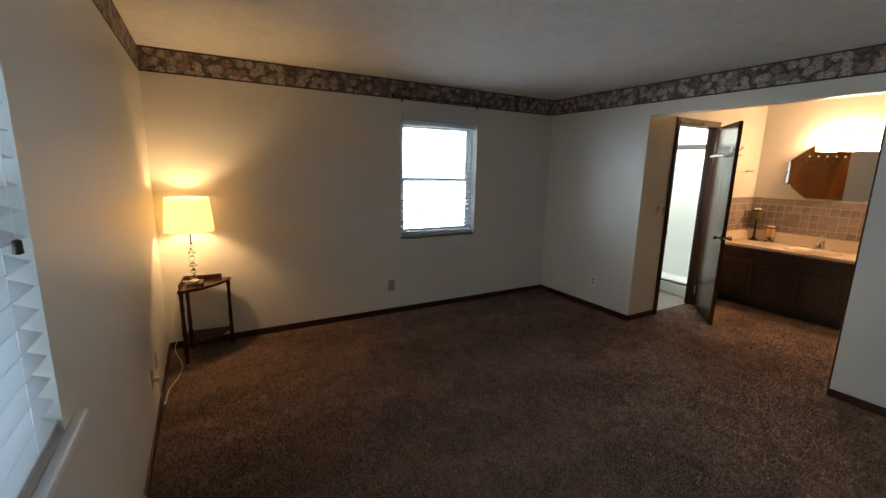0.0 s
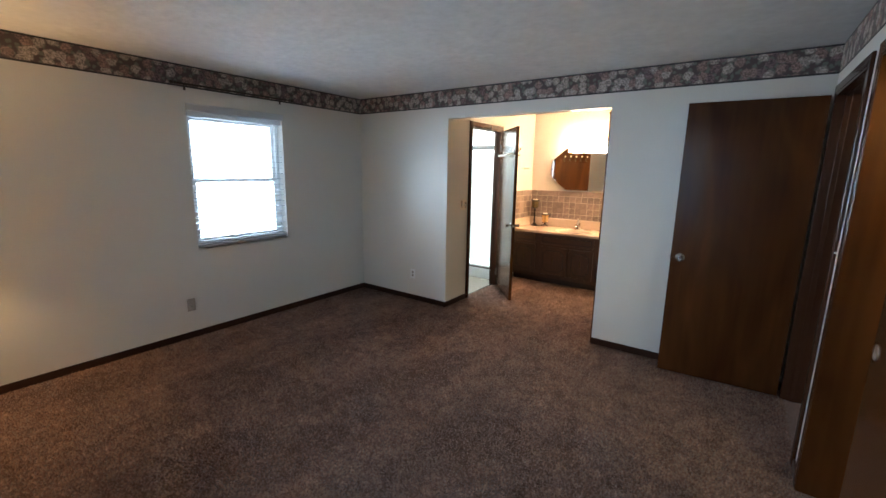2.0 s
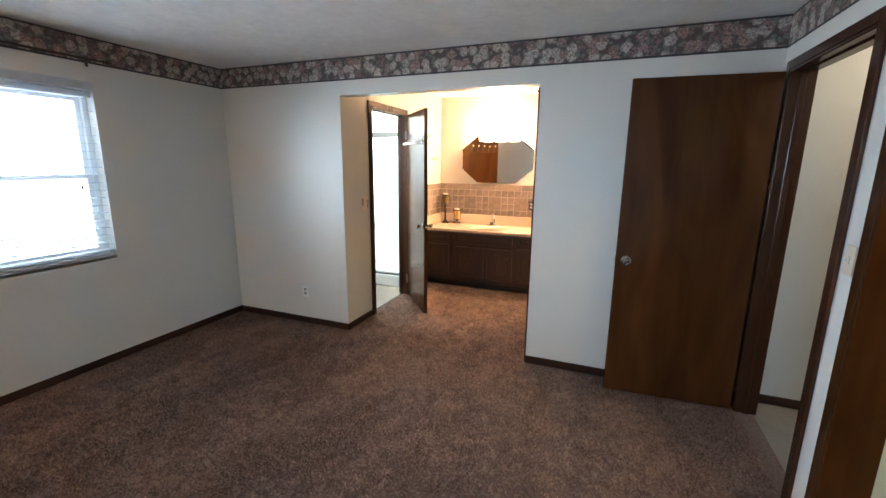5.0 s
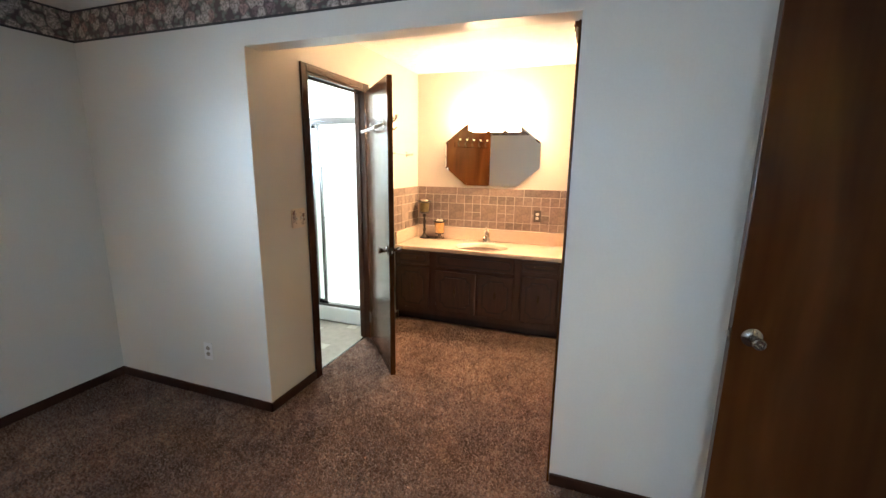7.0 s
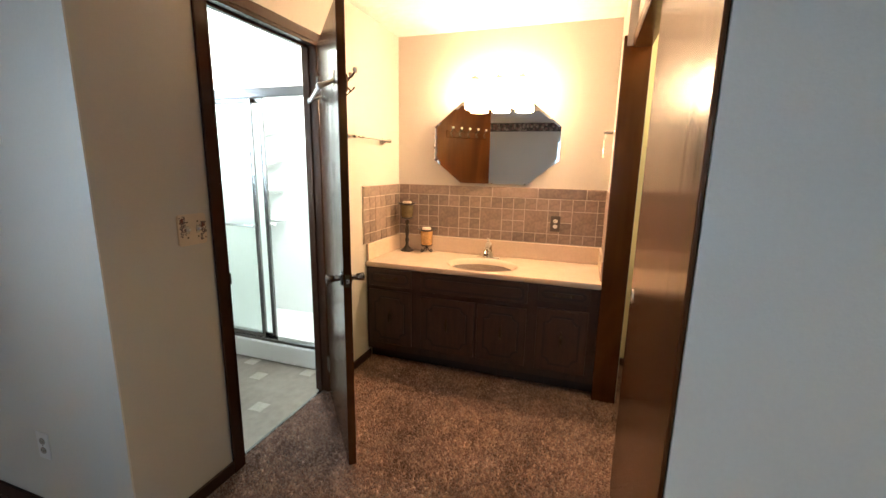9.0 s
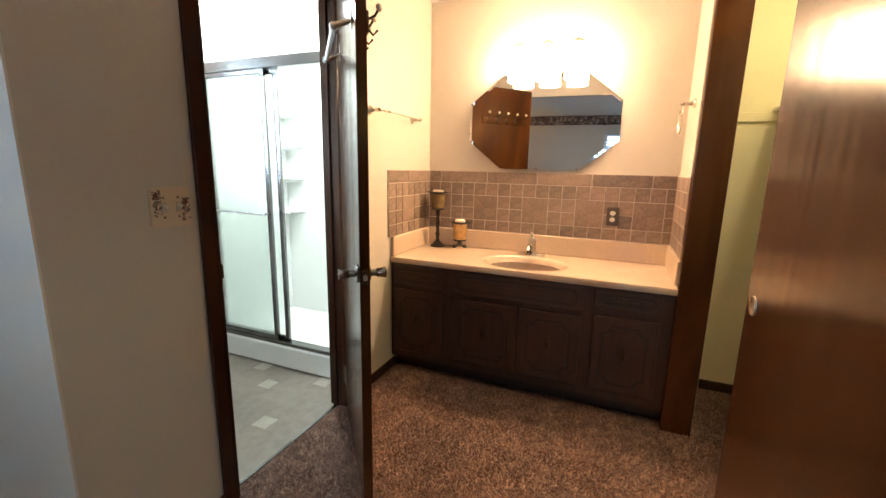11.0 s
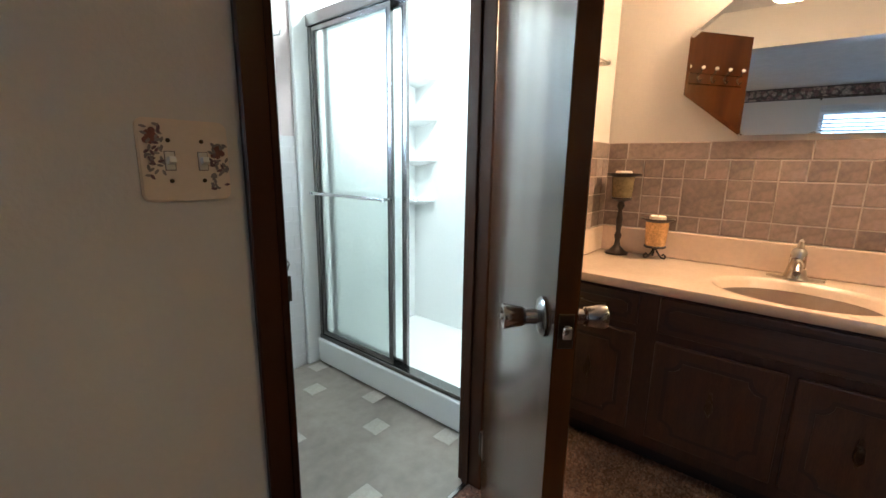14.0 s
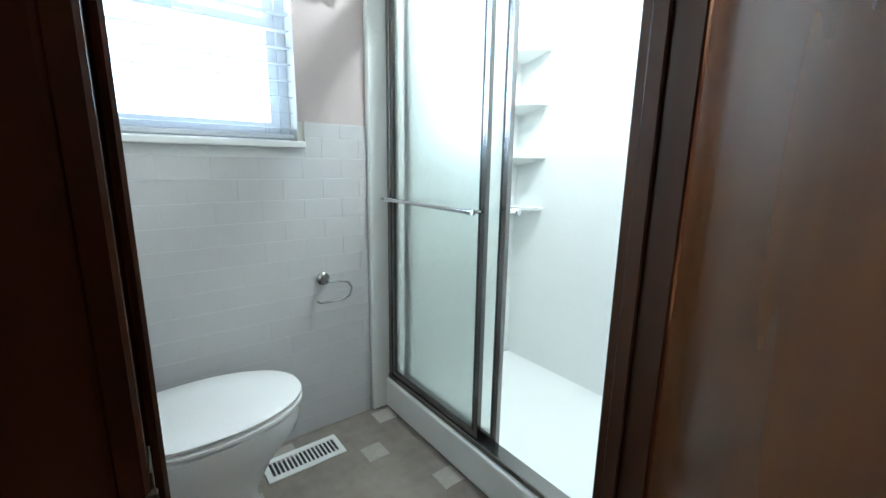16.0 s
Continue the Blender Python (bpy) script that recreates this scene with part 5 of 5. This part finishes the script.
# paper holder and robe hook
ph = empty("paper_holder", pose(5.116, 4.098, 0.676), "brushed nickel toilet paper holder, empty", "paper holder")
part("post", lathe(bmesh.new(), [(0, 0.0), (0.026, 0.0), (0.027, 0.007), (0.017, 0.016), (0.011, 0.03), (0.014, 0.045), (0.010, 0.058), (0, 0.06)], 20, pose(0, 0, 0, 90)), DARK_CHROME, ph, smooth=True)
part("arm", tube(bmesh.new(), [(0.0, -0.05, -0.005), (0.05, -0.05, -0.008), (0.09, -0.05, -0.018), (0.105, -0.05, -0.045), (0.095, -0.05, -0.075), (0.07, -0.05, -0.088), (-0.03, -0.05, -0.088), (-0.045, -0.05, -0.078)], 0.0045, 9), DARK_CHROME, ph, smooth=True)
rh = empty("robe_hook", pose(5.198, 4.1035, 1.765), "chrome double robe hook on the mauve wall", "hook")
part("rose", lathe(bmesh.new(), [(0, 0), (0.023, 0), (0.024, 0.006), (0.014, 0.014), (0.009, 0.03), (0, 0.034)], 18, pose(0, 0, 0, 90)), CHROME, rh, smooth=True)
for s in (-1, 1):
    part("prong", tube(bmesh.new(), [(0, -0.028, 0), (s * 0.022, -0.036, -0.012), (s * 0.048, -0.044, -0.006), (s * 0.055, -0.048, 0.02)], [0.006, 0.005, 0.005, 0.007], 9), CHROME, rh, smooth=True)
part("prong", tube(bmesh.new(), [(0, -0.028, 0.004), (0, -0.036, 0.03), (0, -0.05, 0.045)], [0.006, 0.005, 0.007], 9), CHROME, rh, smooth=True)

# ---- pieces: splashback tile, bathroom wall tile, floor insets ----
def splash(name, base_bm, label):
    return structure(name, base_bm, GROUT, label, "wall tile")


back = splash("splashback", cube(6.262, 6.2698, 1.1908, 2.7892, 0.869, 1.276), "grout behind modular brown stone tiles over the vanity")
left = splash("splashback_side", cube(5.665, 6.2615, 2.7822, 2.7897, 0.869, 1.276), "grout behind brown stone tiles beside the vanity")
right = splash("splashback_end", cube(5.750, 6.2615, 1.1903, 1.1978, 0.869, 1.276), "grout behind brown stone tiles beside the closet")
tile_meshes = {}


def tile_mesh(w, h, flat):
    key = (round(w, 3), round(h, 3), flat)
    if key not in tile_meshes:
        bm = bmesh.new()
        e = 0.0007 if flat is WTILE else 0.0022
        lo = [(-w / 2, -h / 2), (w / 2, -h / 2), (w / 2, h / 2), (-w / 2, h / 2)]
        hi = [(x - math.copysign(e, x), y - math.copysign(e, y)) for x, y in lo]
        a = [bm.verts.new((x, y, 0)) for x, y in lo]
        b = [bm.verts.new((x, y, 0.003 - e * 0.6)) for x, y in lo]
        c = [bm.verts.new((x, y, 0.003)) for x, y in hi]
        bm.faces.new(c)
        for p, q in ((a, b), (b, c)):
            for i in range(4):
                bm.faces.new((p[i], p[(i + 1) % 4], q[(i + 1) % 4], q[i]))
        tile_meshes[key] = mesh_of("tile", bm, flat)
    return tile_meshes[key]


def lay(parent, m, u0, u1, v0, v1, material, name="tile", gap=0.0048, side_gap=None):
    ob = new(name, tile_mesh(u1 - u0 - (gap if side_gap is None else side_gap), v1 - v0 - gap, material))
    ob.parent = parent
    ob.matrix_local = m @ pose((u0 + u1) / 2, (v0 + v1) / 2, -0.0016 if material is WTILE else 0.0)
    return ob


UNIT = 0.0853


def modular(parent, m, length, first_cap, big):
    """A cap course four units long over rows of small squares, with double squares every fourth column."""
    top, cap_z, low = 1.2755, 1.198, 0.8695
    cuts = [0.0] + [first_cap + 4 * UNIT * i for i in range(12) if 0.02 < first_cap + 4 * UNIT * i < length - 0.02] + [length]
    for a, b in zip(cuts, cuts[1:]):
        lay(parent, m, a, b, cap_z, top, TILE)
    lines = [cap_z - UNIT * k for k in range(4)] + [low]
    cols = math.ceil(length / UNIT - 0.15)
    for c in range(cols):
        a, b = c * UNIT, min((c + 1) * UNIT, length) if c + 1 < cols else length
        double = (c - big) % 4
        for k in range(4):
            if k in (1, 2) and double in (0, 1) and c - double + 1 < cols:
                if k == 1 and double == 0:
                    lay(parent, m, a, min((c + 2) * UNIT, length), lines[3], lines[1], TILE)
                elif k == 1 and c == 0:
                    lay(parent, m, a, b, lines[3], lines[1], TILE)
                continue
            lay(parent, m, a, b, lines[k + 1], lines[k], TILE)


def broad(parent, m, length):
    """Rows of long tiles, every other row set off by half a tile."""
    lines = [1.2755, 1.198] + [1.198 - UNIT * k for k in (1, 2, 3)] + [0.8695]
    for k, (hi, lo) in enumerate(zip(lines, lines[1:])):
        cuts = [0.0] + [q for q in (0.085 + 0.1706 * i + (0.0853 if k % 2 else 0.0) for i in range(4)) if q < length - 0.02] + [length]
        for a, b in zip(cuts, cuts[1:]):
            lay(parent, m, a, b, lo, hi, TILE)


# u runs along the wall, v up, w out of the wall
mb = Matrix(((0, 0, -1, 6.262), (-1, 0, 0, 2.782), (0, 1, 0, 0), (0, 0, 0, 1)))
ml = Matrix(((1, 0, 0, 5.668), (0, 0, -1, 2.7822), (0, 1, 0, 0), (0, 0, 0, 1)))
mr = Matrix(((-1, 0, 0, 6.258), (0, 0, 1, 1.1978), (0, 1, 0, 0), (0, 0, 0, 1)))
modular(back, mb, 1.584, 0.091, 0)
modular(left, ml, 0.588, 0.245, 2)
broad(right, mr, 0.505)

wain = structure("wainscot", slab("y", 4.1005, 4.1098, 4.1205, 5.327, 0.0, 1.2915, ((BWIN[0] - 0.02, BWIN[1] + 0.022, 1.193, 1.4),)), WGROUT, "grout behind white bathroom wall tile", "wall tile")
mw = Matrix(((1, 0, 0, 4.1205), (0, 0, -1, 4.1005), (0, 1, 0, 0), (0, 0, 0, 1)))
LW, hrow = 1.2065, 0.0778
rows = [(1.2365, 1.2915)] + [(1.2365 - hrow * (i + 1), 1.2365 - hrow * i) for i in range(15)] + [(0.002, 1.2365 - hrow * 15)]
win_a, win_b = BWIN[0] - 0.02 - 4.1205, BWIN[1] + 0.022 - 4.1205
for k, (a, b) in enumerate(rows):
    u = -0.078 if k % 2 else 0.0
    while u < LW - 0.005:
        p, q = max(u, 0.0), min(u + 0.156, LW)
        spans = [(p, q)]
        if b > 1.195:
            spans = [(p, min(q, win_a)), (max(p, win_b), q)]
        for s0, s1 in spans:
            if s1 - s0 > 0.012:
                lay(wain, mw, s0, s1, a, b, WTILE, gap=0.0016, side_gap=0.0005)
        u += 0.156
mf = Matrix.Identity(4)
for i, (x, y) in enumerate(((5.353, 3.06), (5.195, 3.345), (4.90, 3.07), (4.73, 3.345), (4.44, 3.07), (4.27, 3.345))):
    for k in range(-1, 3):
        yy = y + 0.48 * k
        if 2.89 < yy < 4.04:
            ob = new("vinyl_inset", tile_mesh(0.088, 0.088, VINYL_LIGHT))
            ob.parent = bath_floor
            ob.matrix_local = pose(min(x, 5.35), yy, -0.0025 + 0.0008)
structure("threshold", cube(BDOOR[0] + 0.017, BDOOR[1] - 0.017, 2.828, 2.846, -0.005, 0.004, 0.002), ALU, "thin metal carpet strip under the bathroom door", "threshold")


# carpet yarn: many small leaning tufts
def carpet_pile():
    rs = np.random.RandomState(4)
    pts = []
    for x0, x1, y0, y1, step in ((X0 + 0.014, 3.985, Y0 + 0.002, Y1 - 0.014, 0.0118), (3.985, 5.76, 1.17, 2.775, 0.0105), (4.52, 5.15, 2.775, 2.826, 0.0105),
                                 (4.18, 6.24, 0.47, 1.17, 0.0105), (2.30, 2.66, -0.98, -0.227, 0.011)):
        gx, gy = np.meshgrid(np.arange(x0, x1, step), np.arange(y0, y1, step))
        p = np.stack([gx.ravel(), gy.ravel()], 1)
        pts.append(p + rs.uniform(-0.45, 0.45, p.shape) * step)
    p = np.concatenate(pts)
    n = len(p)
    a = rs.uniform(0, 2 * np.pi, n)
    r = rs.uniform(0.0056, 0.0088, n)
    hgt = rs.uniform(0.006, 0.014, n)
    lean = rs.normal(0, 0.0060, (n, 2))
    v = np.zeros((n, 4, 3))
    for k in range(3):
        v[:, k, 0] = p[:, 0] + r * np.cos(a + k * 2.094)
        v[:, k, 1] = p[:, 1] + r * np.sin(a + k * 2.094)
        v[:, k, 2] = -0.001
    v[:, 3, :2] = p + lean
    v[:, 3, 2] = hgt
    base = np.arange(n)[:, None] * 4
    f = np.concatenate([base + np.array(t) for t in ((0, 1, 3), (1, 2, 3), (2, 0, 3))])
    me = bpy.data.meshes.new("carpet_pile")
    me.vertices.add(n * 4)
    me.vertices.foreach_set("co", v.ravel())
    me.loops.add(len(f) * 3)
    me.loops.foreach_set("vertex_index", f.ravel().astype(np.int32))
    me.polygons.add(len(f))
    me.polygons.foreach_set("loop_start", np.arange(0, len(f) * 3, 3, dtype=np.int32))
    me.update(calc_edges=True)
    me.materials.append(PILE)
    return tagged(new("carpet_pile", me), "mottled brown cut-pile carpet yarn", "carpet", kind="stuff")


carpet_pile()
